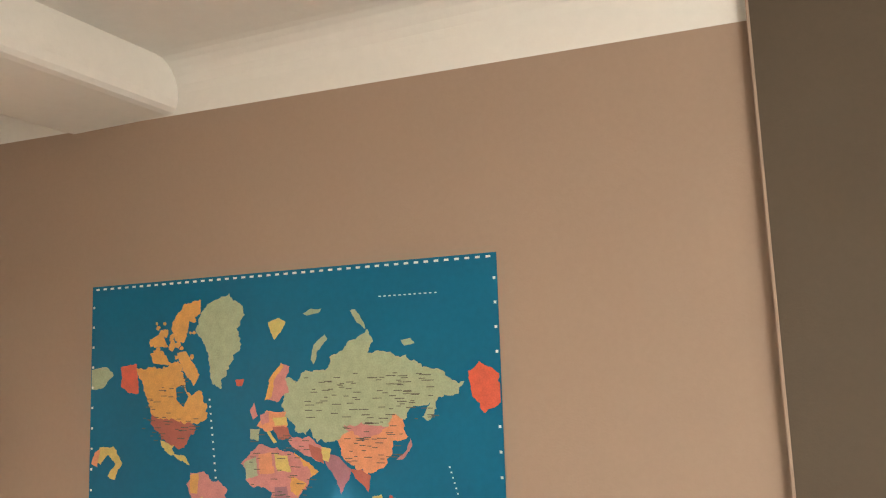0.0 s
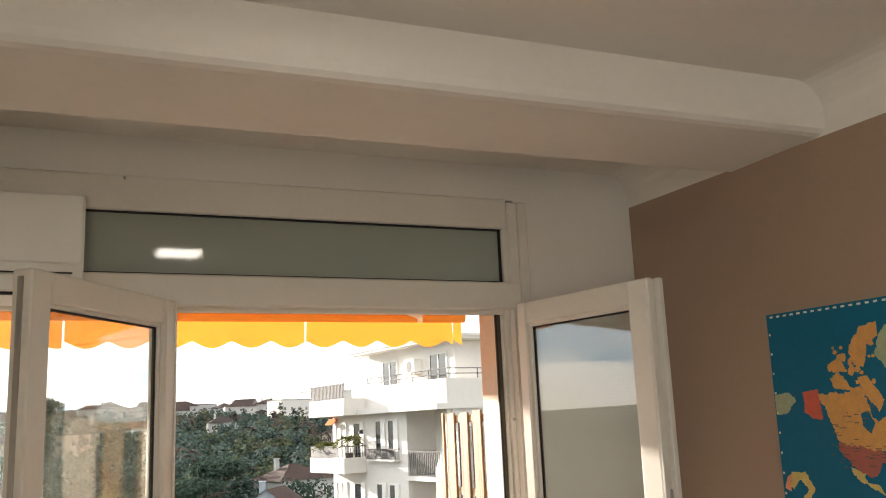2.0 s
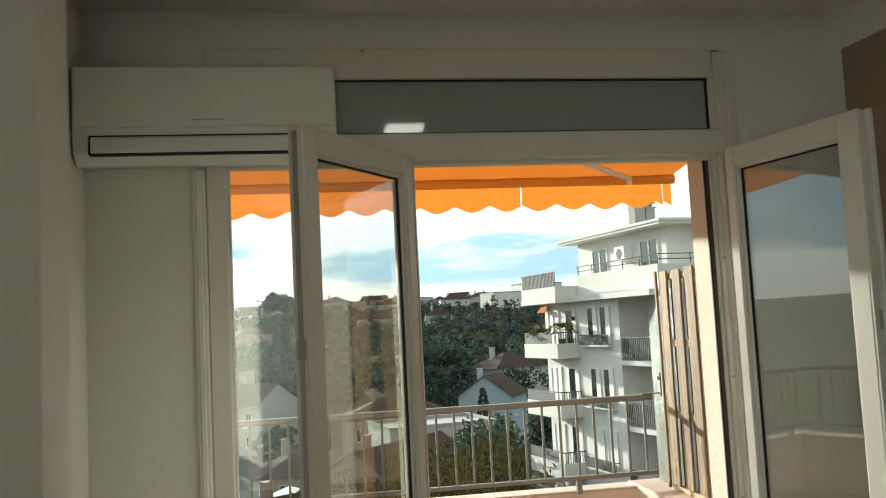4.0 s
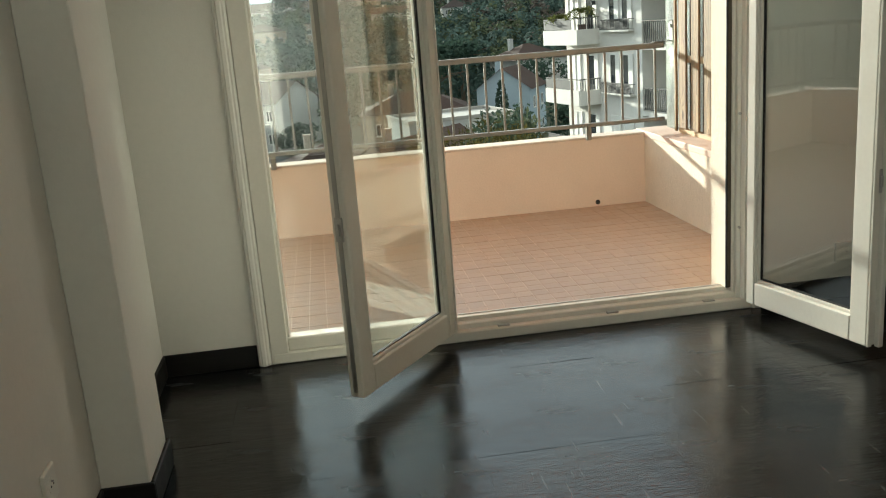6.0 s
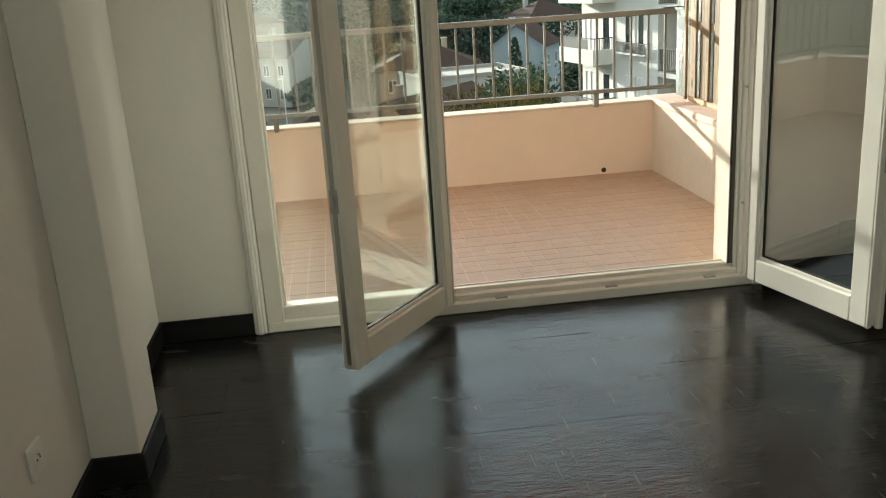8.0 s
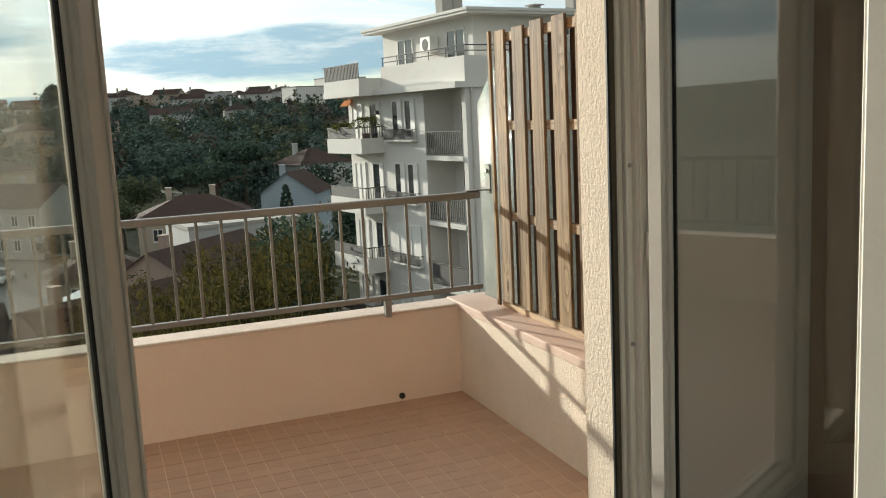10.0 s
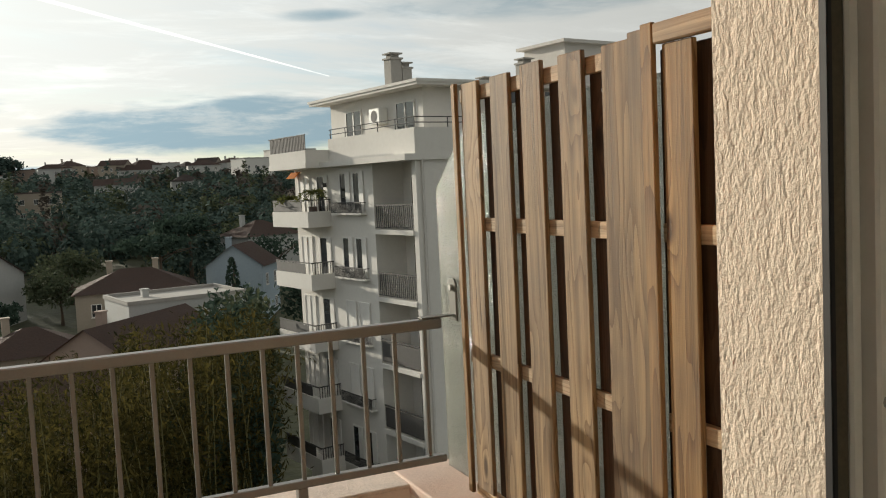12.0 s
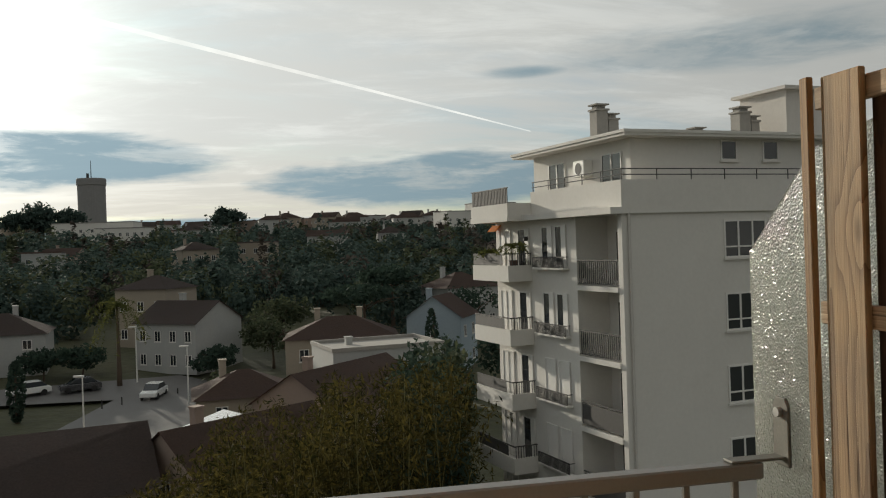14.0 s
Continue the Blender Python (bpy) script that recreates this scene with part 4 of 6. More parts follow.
# pebbled glass screen between the balconies
solid("privacy_screen", prism([(2.34, PT + 0.012), (2.34, 1.475), (2.10, 1.68), (1.9, 1.72), (0.20, 1.72), (0.20, PT + 0.012)], 0, 0.578, 0.586), peb_glass,
      "pebbled privacy glass with a cut-off corner", "privacy screen")

# timber fence panels leaning before the glass
FX = 0.515                     # front face of the slats


def slat(name, y0, y1, z0, z1, x0, material, parent, rng):
    """A board with worn, slightly uneven ends and faces."""
    bm = bmesh.new()
    add_box(bm, (x0, y0, z0), (x0 + 0.014, y1, z1), 0.0025)
    lean = rng.uniform(-0.004, 0.004) if name != "end_post" else 0.0
    for v in bm.verts:
        v.co.y += lean * (v.co.z - z0) / (z1 - z0)
        v.co.x += 0.0015 * math.sin(v.co.z * 3 + y0 * 9)
    return part(name, bm, material, parent)


rng = random.Random(4)
ZB, ZT = PT + 0.045, 1.80
f1 = thing("fence_panel", label="weathered pine fence panel with alternating slats", category="fence", group="balcony fence")
for k in range(5):
    y0 = 1.875 - 0.188 * k + rng.uniform(-0.004, 0.004)
    slat("slat", y0, y0 + 0.108, ZB + 0.004, ZT + rng.uniform(-0.006, 0.006) + 0.004, FX, fence_wood, f1, rng)
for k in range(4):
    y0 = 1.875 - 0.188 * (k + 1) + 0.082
    slat("back_slat", y0, y0 + 0.112, ZB, ZT - 0.05, FX + 0.031, fence_back_shaded, f1, rng)
slat("end_post", 2.000, 2.026, ZB - 0.02, ZT + 0.004, FX - 0.012, fence_new, f1, rng)
slat("end_post", 1.0712, 1.124, ZB - 0.02, ZT + 0.012, FX - 0.001, fence_wood, f1, rng)
for z in (1.765, 1.362, 0.935):
    part("cross_rail", box((FX + 0.0145, 1.075, z - 0.021), (FX + 0.0305, 2.02, z + 0.021), 0.002), fence_rail, f1)
f2 = thing("fence_panel", label="honey-coloured pine fence panel in a frame", category="fence", group="balcony fence")
slat("end_post", 1.030, 1.0708, ZB - 0.02, ZT + 0.02, FX - 0.006, fence_new, f2, rng)
slat("end_post", 0.185, 0.225, ZB - 0.02, ZT + 0.02, FX - 0.006, fence_new, f2, rng)
part("cap_rail", box((FX - 0.004, 0.226, ZT - 0.028), (FX + 0.02, 1.029, ZT + 0.016), 0.003), fence_rail, f2)
for k in range(5):
    y0 = 0.918 - 0.165 * k + rng.uniform(-0.004, 0.004)
    slat("slat", y0, y0 + 0.098, ZB, ZT - 0.03, FX + 0.006, fence_new, f2, rng)
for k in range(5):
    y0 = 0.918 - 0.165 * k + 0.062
    slat("back_slat", y0, min(y0 + 0.125, 1.06), ZB, ZT - 0.035, FX + 0.037, fence_back_shaded, f2, rng)
for z in (1.362, 0.935):
    part("cross_rail", box((FX + 0.0205, 0.22, z - 0.021), (FX + 0.0365, 1.04, z + 0.021), 0.002), fence_rail, f2)
part("bottom_batten", box((FX + 0.0145, 0.22, PT + 0.012), (FX + 0.036, 2.02, PT + 0.047), 0.003), fence_rail, f1, "pale bottom batten")
for y in (1.83, 1.64, 1.45, 1.26, 0.85, 0.68):
    b = bmesh.new()
    tube(b, [(FX + 0.030 if y > 1 else FX + 0.036, y, 1.70), (FX + 0.027 if y > 1 else FX + 0.034, y, 1.70)], 0.006, 8)
    part("screw_head", b, steel, f1 if y > 1 else f2)

# awning
aw = thing("awning", label="orange canvas awning with scalloped valance", category="awning")
AX0, AX1, AY, AZ = -2.75, 0.56, 1.78, 2.335


def canopy():
    bm = bmesh.new()
    n = 24
    rows = []
    for j in range(9):
        f = j / 8
        rows.append([bm.verts.new((AX0 + (AX1 - AX0) * i / n, 0.20 + (AY - 0.20) * f, 2.62 + (AZ + 0.03 - 2.62) * f - 0.02 * math.sin(math.pi * f) + 0.004 * math.sin(i * 1.9))) for i in range(n + 1)])
    for a, b_ in zip(rows, rows[1:]):
        for i in range(n):
            bm.faces.new((a[i], a[i + 1], b_[i + 1], b_[i]))
    bmesh.ops.solidify(bm, geom=list(bm.faces), thickness=0.002)
    return bm


def valance(x0, x1, ph):
    bm = bmesh.new()
    n = max(6, int((x1 - x0) / 0.012))
    top, low = [], []
    for i in range(n + 1):
        x = x0 + (x1 - x0) * i / n
        y = AY + 0.022 + 0.010 * math.sin(x * 11 + ph)
        top.append(bm.verts.new((x, AY + 0.02, AZ)))
        low.append(bm.verts.new((x, y, 2.215 - 0.036 * abs(math.sin((x - x0) * math.pi / 0.205)) ** 1.3)))
    for i in range(n):
        bm.faces.new((top[i], top[i + 1], low[i + 1], low[i]))
    bmesh.ops.solidify(bm, geom=list(bm.faces), thickness=0.002)
    return bm


part("canopy", canopy(), orange, aw)
for a, c in ((AX0, -1.60), (-1.592, -0.378), (-0.37, AX1 - 0.06), (AX1 - 0.055, AX1)):
    part("valance", valance(a, c, a), orange, aw, "scalloped orange valance strip")
b = bmesh.new()
tube(b, [(AX0, AY, AZ + 0.012), (AX1 + 0.01, AY, AZ + 0.012)], 0.030, 12)
part("front_bar", b, bar_shaded, aw, "front bar in canvas orange darkened for shade")
for pts in (((0.28, AY - 0.03, AZ + 0.015), (-0.62, 0.95, 2.44)), ((-2.6, AY - 0.03, AZ + 0.015), (-1.55, 0.95, 2.44))):
    b = bmesh.new()
    tube(b, pts, 0.018, 8)
    arm = part("folding_arm", b, white_metal, aw, "white folding arm")
    c = bmesh.new()
    tube(c, [(pts[0][0], pts[0][1], AZ - 0.02), (pts[0][0], pts[0][1], AZ + 0.03)], 0.016, 10)
    part("arm_joint", c, white_metal, arm)
    c = bmesh.new()
    tube(c, [pts[1], (pts[1][0] * 0.4 - 0.25 if pts[1][0] > -1 else -2.55, 0.2, 2.5)], 0.018, 8)
    part("inner_arm", c, white_metal, aw)
part("roller_box", box((AX0, OUT + 0.004, 2.56), (AX1 + 0.05, 0.33, 2.68), 0.02, 2), white_metal, aw)

# small hook above the transom
b = bmesh.new()
tube(b, [(-1.42, -0.012, 2.56), (-1.42, -0.03, 2.56), (-1.42, -0.034, 2.552)], 0.004, 6)
solid("ceiling_hook", b, steel, "tiny dark hook screwed in above the transom", "hook")

# ---- outside: materials ----
ground_mat = mat("dry scrub ground", (0.060, 0.062, 0.030), 0.95, vary=0.35, scale=0.05, fine=0.8, bump=0.2, bump_scale=0.5, stain=(0.12, 0.09, 0.055), stain_amount=0.6)
asphalt = mat("grey asphalt", (0.13, 0.125, 0.12), 0.75, vary=0.15, scale=0.4, fine=9, bump=0.004, bump_scale=30)
render_white = mat("white facade render", (0.66, 0.635, 0.59), 0.85, vary=0.05, scale=0.5, fine=6, bump=0.003, bump_scale=30, stain=(0.5, 0.47, 0.43), stain_amount=0.22)
render_grey = mat("grey facade render", (0.55, 0.52, 0.48), 0.85, vary=0.06, scale=0.5, fine=6, bump=0.003, bump_scale=30)
house_white = mat("white house render", (0.40, 0.40, 0.385), 0.9, vary=0.08, scale=0.4, fine=4, stain=(0.45, 0.4, 0.34), stain_amount=0.25)
house_pink = mat("pink house render", (0.32, 0.245, 0.205), 0.9, vary=0.08, scale=0.4, fine=4)
house_cream = mat("cream house render", (0.34, 0.29, 0.23), 0.9, vary=0.08, scale=0.4, fine=4)
house_blue = mat("pale blue house render", (0.31, 0.37, 0.41), 0.9, vary=0.08, scale=0.4, fine=4)
roof_tile = mat("terracotta roof tiles", (0.105, 0.066, 0.052), 0.85, vary=0.25, scale=0.7, fine=7, bump=0.05, bump_scale=5, stretch=(1, 1, 1))
roof_brown = mat("brown roof tiles", (0.09, 0.066, 0.058), 0.85, vary=0.25, scale=0.7, fine=7, bump=0.05, bump_scale=5)
dark_metal = mat("dark railing metal", (0.05, 0.048, 0.046), 0.75, vary=0.1)
rail_panel = mat("grey railing panel", (0.07, 0.066, 0.062), 0.75, vary=0.1)
concrete = mat("concrete", (0.30, 0.285, 0.26), 0.9, vary=0.12, scale=0.5, fine=6)
tower_mat = mat("tower concrete", (0.24, 0.235, 0.235), 0.9, vary=0.12, scale=0.1, fine=1)
shutter_w = mat("white shutter", (0.70, 0.68, 0.64), 0.6, vary=0.04)
car_white = mat("white car paint", (0.72, 0.72, 0.70), 0.25, vary=0.02)
car_dark = mat("dark car paint", (0.06, 0.06, 0.065), 0.25, vary=0.02)
bark = mat("bark", (0.09, 0.065, 0.045), 0.95, vary=0.3, scale=3, fine=30, bump=0.02, bump_scale=12)
leaf_dark = leaf_mat("dark evergreen foliage", (0.031, 0.051, 0.040), (0.058, 0.086, 0.062), 0.18)
# far evergreen leaves made paler and bluer: distance haze put into their colour
leaf_far_hazed = leaf_mat("haze-tinted far foliage", (0.042, 0.066, 0.058), (0.080, 0.112, 0.094), 0.2)
leaf_olive = leaf_mat("olive foliage", (0.048, 0.064, 0.038), (0.092, 0.104, 0.060), 0.2)
leaf_brown = leaf_mat("bare winter twigs", (0.060, 0.052, 0.044), (0.10, 0.085, 0.072), 0.1)
leaf_bamboo = leaf_mat("bamboo foliage", (0.014, 0.017, 0.006), (0.092, 0.074, 0.022), 0.4)
leaf_palm = leaf_mat("palm fronds", (0.05, 0.065, 0.02), (0.12, 0.12, 0.04), 0.3)
culm_mat = mat("bamboo culm", (0.16, 0.14, 0.05), 0.6, vary=0.2)
GZ = -14.6


def gz(x, y):
    """Height of the ground: flat gardens, then a hillside."""
    y = y + 0.9 * max(0.0, -x - 0.5 * max(y, 0.0)) if y > -60 else y
    d = max(0.0, y - 88)
    h = GZ + 2.6 * min(1, d / 30) + max(0.0, min(d, 330) - 30) * 0.071
    if y > 418:
        h -= (y - 418) * 0.012
    h += 2.2 * noise.noise(Vector((x * 0.012, y * 0.012, 0))) * min(1, d / 60)
    return max(h, -40)


def ground_mesh():
    ys = [-400, -150, -40, 0, 20, 40, 60] + list(range(75, 440, 9)) + [470, 520, 600, 800, 1200, 2000, 3500, 4800]
    xs = [-4800, -2500, -1200, -600, -380] + list(range(-260, 281, 14)) + [400, 620, 1200, 2500, 4800]
    verts = [(x, y, gz(x, y)) for y in ys for x in xs]
    n = len(xs)
    faces = [(j * n + i, j * n + i + 1, (j + 1) * n + i + 1, (j + 1) * n + i) for j in range(len(ys) - 1) for i in range(n - 1)]
    me = cloud_mesh("ground", verts, faces, ground_mat)
    for p in me.polygons:
        p.use_smooth = True
    return me


tagged(new("ground", ground_mesh()), "dark scrubby ground rising into a hillside", "ground", "", "structure")


# ---- the neighbouring apartment building ----
def far_window(parent, lo, w, h, axis, out, leaves=2, name="window", shutters=False, closed=False):
    """Framed window on a facade: axis 'y' lies along local y facing -x, 'x' along local x facing -y."""
    win_ = new(name)
    win_.parent = parent

    def bx(a0, a1, z0, z1, d0, d1):
        return ((d0, a0, z0), (d1, a1, z1)) if axis == "y" else ((a0, d0, z0), (a1, d1, z1))
    a, z = lo
    part("frame", boxes(bx(a, a + 0.07, z, z + h, out - 0.05, out), bx(a + w - 0.07, a + w, z, z + h, out - 0.05, out),
                        bx(a + 0.07, a + w - 0.07, z + h - 0.07, z + h, out - 0.05, out), bx(a + 0.07, a + w - 0.07, z, z + 0.07, out - 0.05, out),
                        *[bx(a + w * k / leaves - 0.04, a + w * k / leaves + 0.04, z + 0.07, z + h - 0.07, out - 0.05, out) for k in range(1, leaves)]), shutter_w, win_)
    part("pane", boxes(bx(a + 0.07, a + w - 0.07, z + 0.07, z + h - 0.07, out - 0.02, out - 0.004)), shutter_w if closed else dark_pane, win_)
    part("sill", boxes(bx(a - 0.06, a + w + 0.06, z - 0.08, z - 0.004, out - 0.12, out)), render_white, win_)
    if shutters:
        part("shutter", boxes(bx(a - 0.34, a - 0.02, z, z + h, out - 0.06, out - 0.01)), shutter_w, win_)
    return win_


dark_pane = mat("dark window glass", (0.03, 0.035, 0.04), 0.06, vary=0.05, spec=0.8, rough_vary=0.02)
ab = thing("apartment_building", pose(13.0, 31.6, 0, 0, 0, 10), "white apartment building with stacked balconies and a set-back attic", "building")
FL = [-0.33 - 2.87 * k for k in range(5)]
for lo, hi in (((1.5, 0.0, GZ), (17, 10.9, 2.55)), ((0.0, 3.35, GZ), (1.5, 10.9, 2.55)), ((0.0, 0.0, GZ), (1.5, 0.30, 2.55))):
    part("wall", box(lo, hi), render_white, ab)
part("terrace_slab", boxes(((-0.55, -0.12, 2.45), (17.1, 7.1, 2.70)), ((-1.25, 7.1, 2.45), (17, 11.1, 2.70))), render_white, ab)
part("terrace_parapet", boxes(((-0.05, -0.10, 2.70), (17.0, 0.08, 3.72)), ((-0.05, 0.08, 2.70), (0.13, 7.1, 3.72)), ((-1.22, 7.1, 2.70), (-0.05, 7.25, 3.25)), ((-1.22, 7.25, 2.70), (-1.05, 11.05, 3.25))), render_white, ab)
part("attic_wall", boxes(((1.5, 1.5, 2.70), (17, 9.6, 5.50))), render_white, ab)
rf = part("roof", boxes(((0.75, 0.75, 5.50), (17.4, 10.4, 5.62)), ((0.70, 0.70, 5.62), (17.45, 10.45, 5.74))), render_white, ab)
for i, (x, y, w, h) in enumerate(((2.4, 5.3, 0.58, 1.45), (3.02, 5.3, 0.5, 1.05), (8.6, 6.5, 0.6, 0.7), (9.3, 4.2, 0.62, 1.35), (9.98, 4.2, 0.45, 0.95))):
    ch = part("chimney", boxes(((x, y, 5.74), (x + w, y + w, 5.74 + h)), ((x - 0.06, y - 0.06, 5.74 + h), (x + w + 0.06, y + w + 0.06, 5.82 + h)), ((x + 0.08, y + 0.08, 5.82 + h), (x + w - 0.08, y + w - 0.08, 5.98 + h)),
                               ((x - 0.05, y - 0.05, 5.98 + h), (x + w + 0.05, y + w + 0.05, 6.04 + h))), concrete, rf)
part("lift_housing", boxes(((10.9, 3.0, 5.74), (14.5, 6.0, 8.0)), ((10.6, 2.7, 8.0), (14.8, 6.3, 8.15))), render_grey, rf)
b = bmesh.new()
for z in (3.92, 4.14):
    tube(b, [(17, 0.0, z), (0.04, 0.0, z)], 0.022, 6)
    tube(b, [(0.04, 0.0, z), (0.04, 7.1, z)], 0.022, 6)
for x in np.arange(0.04, 17, 1.6):
    tube(b, [(x, 0.0, 3.7), (x, 0.0, 4.15)], 0.022, 6)
for y in np.arange(1.4, 7.2, 1.4):
    tube(b, [(0.04, y, 3.7), (0.04, y, 4.15)], 0.022, 6)
part("terrace_railing", b, dark_metal, ab)
b = bmesh.new()
add_box(b, (-1.21, 7.12, 3.92), (-1.16, 11.05, 3.97))
part("terrace_screen_rail", b, dark_metal, ab)
for y in (2.1, 6.6):
    far_window(ab, (y, 2.75), 1.5, 2.3, "y", 1.5, 2, "attic_door")
for x in (5.9, 8.1):
    far_window(ab, (x, 4.62), 0.85, 0.85, "x", 1.5, 1, "attic_window")
acu = part("wall_unit", box((1.05, 4.3, 4.2), (1.5, 5.2, 4.9), 0.03), plastic, ab, "white outdoor air conditioner unit")
b = bmesh.new()
tube(b, [(1.04, 4.75, 4.55), (1.06, 4.75, 4.55)], 0.26, 16)
part("fan_grille", b, rail_panel, acu)
lbar = mesh_of(box((-0.012, -0.025, 0.08), (0.012, 0.025, 1.01)), dark_metal, name="loggia_bar")
sbar = mesh_of(box((-0.015, -0.055, 3.25), (0.015, 0.055, 3.92)), dark_metal, name="screen_slat")
for y in np.arange(7.2, 11.0, 0.16):
    o = new("screen_slat", sbar)
    o.parent, o.location = ab, (-1.185, y, 0)
for k, F in enumerate(FL):
    # loggia
    part("loggia_slab", boxes(((-0.06, 0.30, F - 0.20), (1.5, 3.35, F))), render_white, ab)
    lr = bmesh.new()
    if k < 2:
        add_box(lr, (0.02, 0.32, F + 0.06), (0.045, 3.33, F + 0.10))
        for y in np.arange(0.36, 3.3, 0.15):
            o = new("loggia_bar", lbar)
            o.parent, o.location = ab, (0.03, y, F)
    else:
        add_box(lr, (0.02, 0.36, F + 0.10), (0.045, 3.3, F + 0.95))
    part("loggia_panel" if k > 1 else "loggia_foot_rail", lr, dark_metal if k < 2 else rail_panel, ab)
    part("loggia_rail", box((0.0, 0.32, F + 1.0), (0.06, 3.33, F + 1.05)), dark_metal, ab)
    far_window(ab, (0.7, F + 0.05), 2.0, 2.15, "y", 1.5, 2, "loggia_door")
    # pair of tall windows with a shared window guard
    for y in (4.45, 5.65):
        far_window(ab, (y, F + 0.75), 0.62, 1.75, "y", 0.0, 1, shutters=True, closed=k in (2, 3))
    part("window_ledge", boxes(((-0.28, 4.0, F + 0.62), (0.0, 6.75, F + 0.70))), render_white, ab)
    lr = bmesh.new()
    add_box(lr, (-0.27, 4.02, F + 1.14), (-0.23, 6.73, F + 1.18))
    for y in np.arange(4.02, 6.74, 0.10):
        add_box(lr, (-0.26, y, F + 0.70), (-0.24, y + 0.045, F + 1.14))
    add_box(lr, (-0.24, 4.02, F + 1.14), (0, 4.05, F + 1.17))
    part("window_guard", lr, dark_metal, ab)
    # corner balcony
    part("balcony", boxes(((-1.2, 7.25, F + 0.08), (0.0, 11.1, F + 0.28)), ((-1.2, 7.25, F + 0.28), (-1.08, 11.1, F + 0.80)), ((-1.08, 7.25, F + 0.28), (0.0, 7.37, F + 0.80))), render_white, ab)
    lr = bmesh.new()
    for z in (1.30,):
        add_box(lr, (-1.18, 7.27, F + z), (-1.13, 11.08, F + z + 0.05))
        add_box(lr, (-1.13, 7.27, F + z), (0.0, 7.32, F + z + 0.05))
    add_box(lr, (-1.165, 7.9, F + 0.82), (-1.15, 11.06, F + 1.28))
    for x in np.arange(-1.1, 0.0, 0.13):
        add_box(lr, (x, 7.28, F + 0.8), (x + 0.03, 7.31, F + 1.3))
    part("balcony_railing", lr, rail_panel, ab)
    far_window(ab, (7.75, F + 0.3), 0.8, 2.15, "y", 0.0, 1, "balcony_door", shutters=True)
    far_window(ab, (9.3, F + 0.3), 1.2, 2.15, "y", 0.0, 2, "balcony_door", closed=True)
    # side facade
    for x in (4.7, 9.6, 13.2):
        wn = far_window(ab, (x, F + 0.95), 2.1, 1.5, "x", 0.0, 3)
        part("transom", boxes(((x + 0.06, -0.07, F + 1.36), (x + 2.04, -0.02, F + 1.42))), shutter_w, wn)
b = bmesh.new()
tube(b, [(0.28, -0.07, GZ), (0.28, -0.07, 2.5)], 0.055, 8)
part("downpipe", b, render_grey, ab)
b = bmesh.new()
for k in range(6):
    add_box(b, (-0.06 - 0.05 * k, 10.3, 2.3 - 0.05 * k), (-0.008 - 0.05 * k, 11.2, 2.35 - 0.05 * k))
part("small_awning", b, orange, ab)
part("wall_lamp", box((-0.25, 7.45, 1.55), (-0.05, 7.6, 1.75), 0.02), dark_metal, ab)


# ---- plants ----
def quads(centres, size, aspect, seed, droop=0.0, flat=0.0):
    """Small leaf faces of random turn at the given centres."""
    r = np.random.RandomState(seed)
    n = len(centres)
    u = r.normal(size=(n, 3))
    u[:, 2] = u[:, 2] * (1 - flat) - droop
    u /= np.linalg.norm(u, axis=1)[:, None]
    w = np.cross(u, r.normal(size=(n, 3)))
    w /= np.linalg.norm(w, axis=1)[:, None] + 1e-9
    s = size * r.uniform(0.6, 1.4, size=(n, 1))
    a, c = u * s, w * s * aspect
    v = np.stack([centres - a, centres + c * 0.9, centres + a, centres - c * 0.9], 1).reshape(-1, 3)
    f = np.arange(4 * n).reshape(-1, 4)
    return v, f


def blob(r, centre, radii, n):
    """Points in lumps through a crown, denser towards its skin."""
    k = max(4, n // 14)
    d = r.normal(size=(k, 3))
    d /= np.linalg.norm(d, axis=1)[:, None]
    heads = d * (r.uniform(0.35, 1.0, size=(k, 1)) ** 0.5)
    p = heads[r.randint(0, k, n)] + r.normal(size=(n, 3)) * 0.17
    return np.array(centre) + p * np.array(radii)


def crown_quads(centres, heart, size, seed):
    """Leaf clumps lying in the skin of a crown, each turned outward with some disorder."""
    r = np.random.RandomState(seed)
    n = len(centres)
    out = centres - np.array(heart)
    out /= np.linalg.norm(out, axis=1)[:, None] + 1e-9
    out = out + r.normal(size=(n, 3)) * 0.38
    out /= np.linalg.norm(out, axis=1)[:, None] + 1e-9
    a = np.cross(out, r.normal(size=(n, 3)))
    a /= np.linalg.norm(a, axis=1)[:, None] + 1e-9
    c = np.cross(out, a)
    s = size * r.uniform(0.6, 1.4, size=(n, 1))
    v = np.stack([centres - a * s, centres + c * s * 0.75, centres + a * s, centres - c * s * 0.75], 1).reshape(-1, 3)
    return v, np.arange(4 * n).reshape(-1, 4)


def gather(chunks):
    vs, fs, o = [], [], 0
    for v, f in chunks:
        vs.append(v)
        fs.append(f + o)
        o += len(v)
    return np.concatenate(vs), np.concatenate(fs)


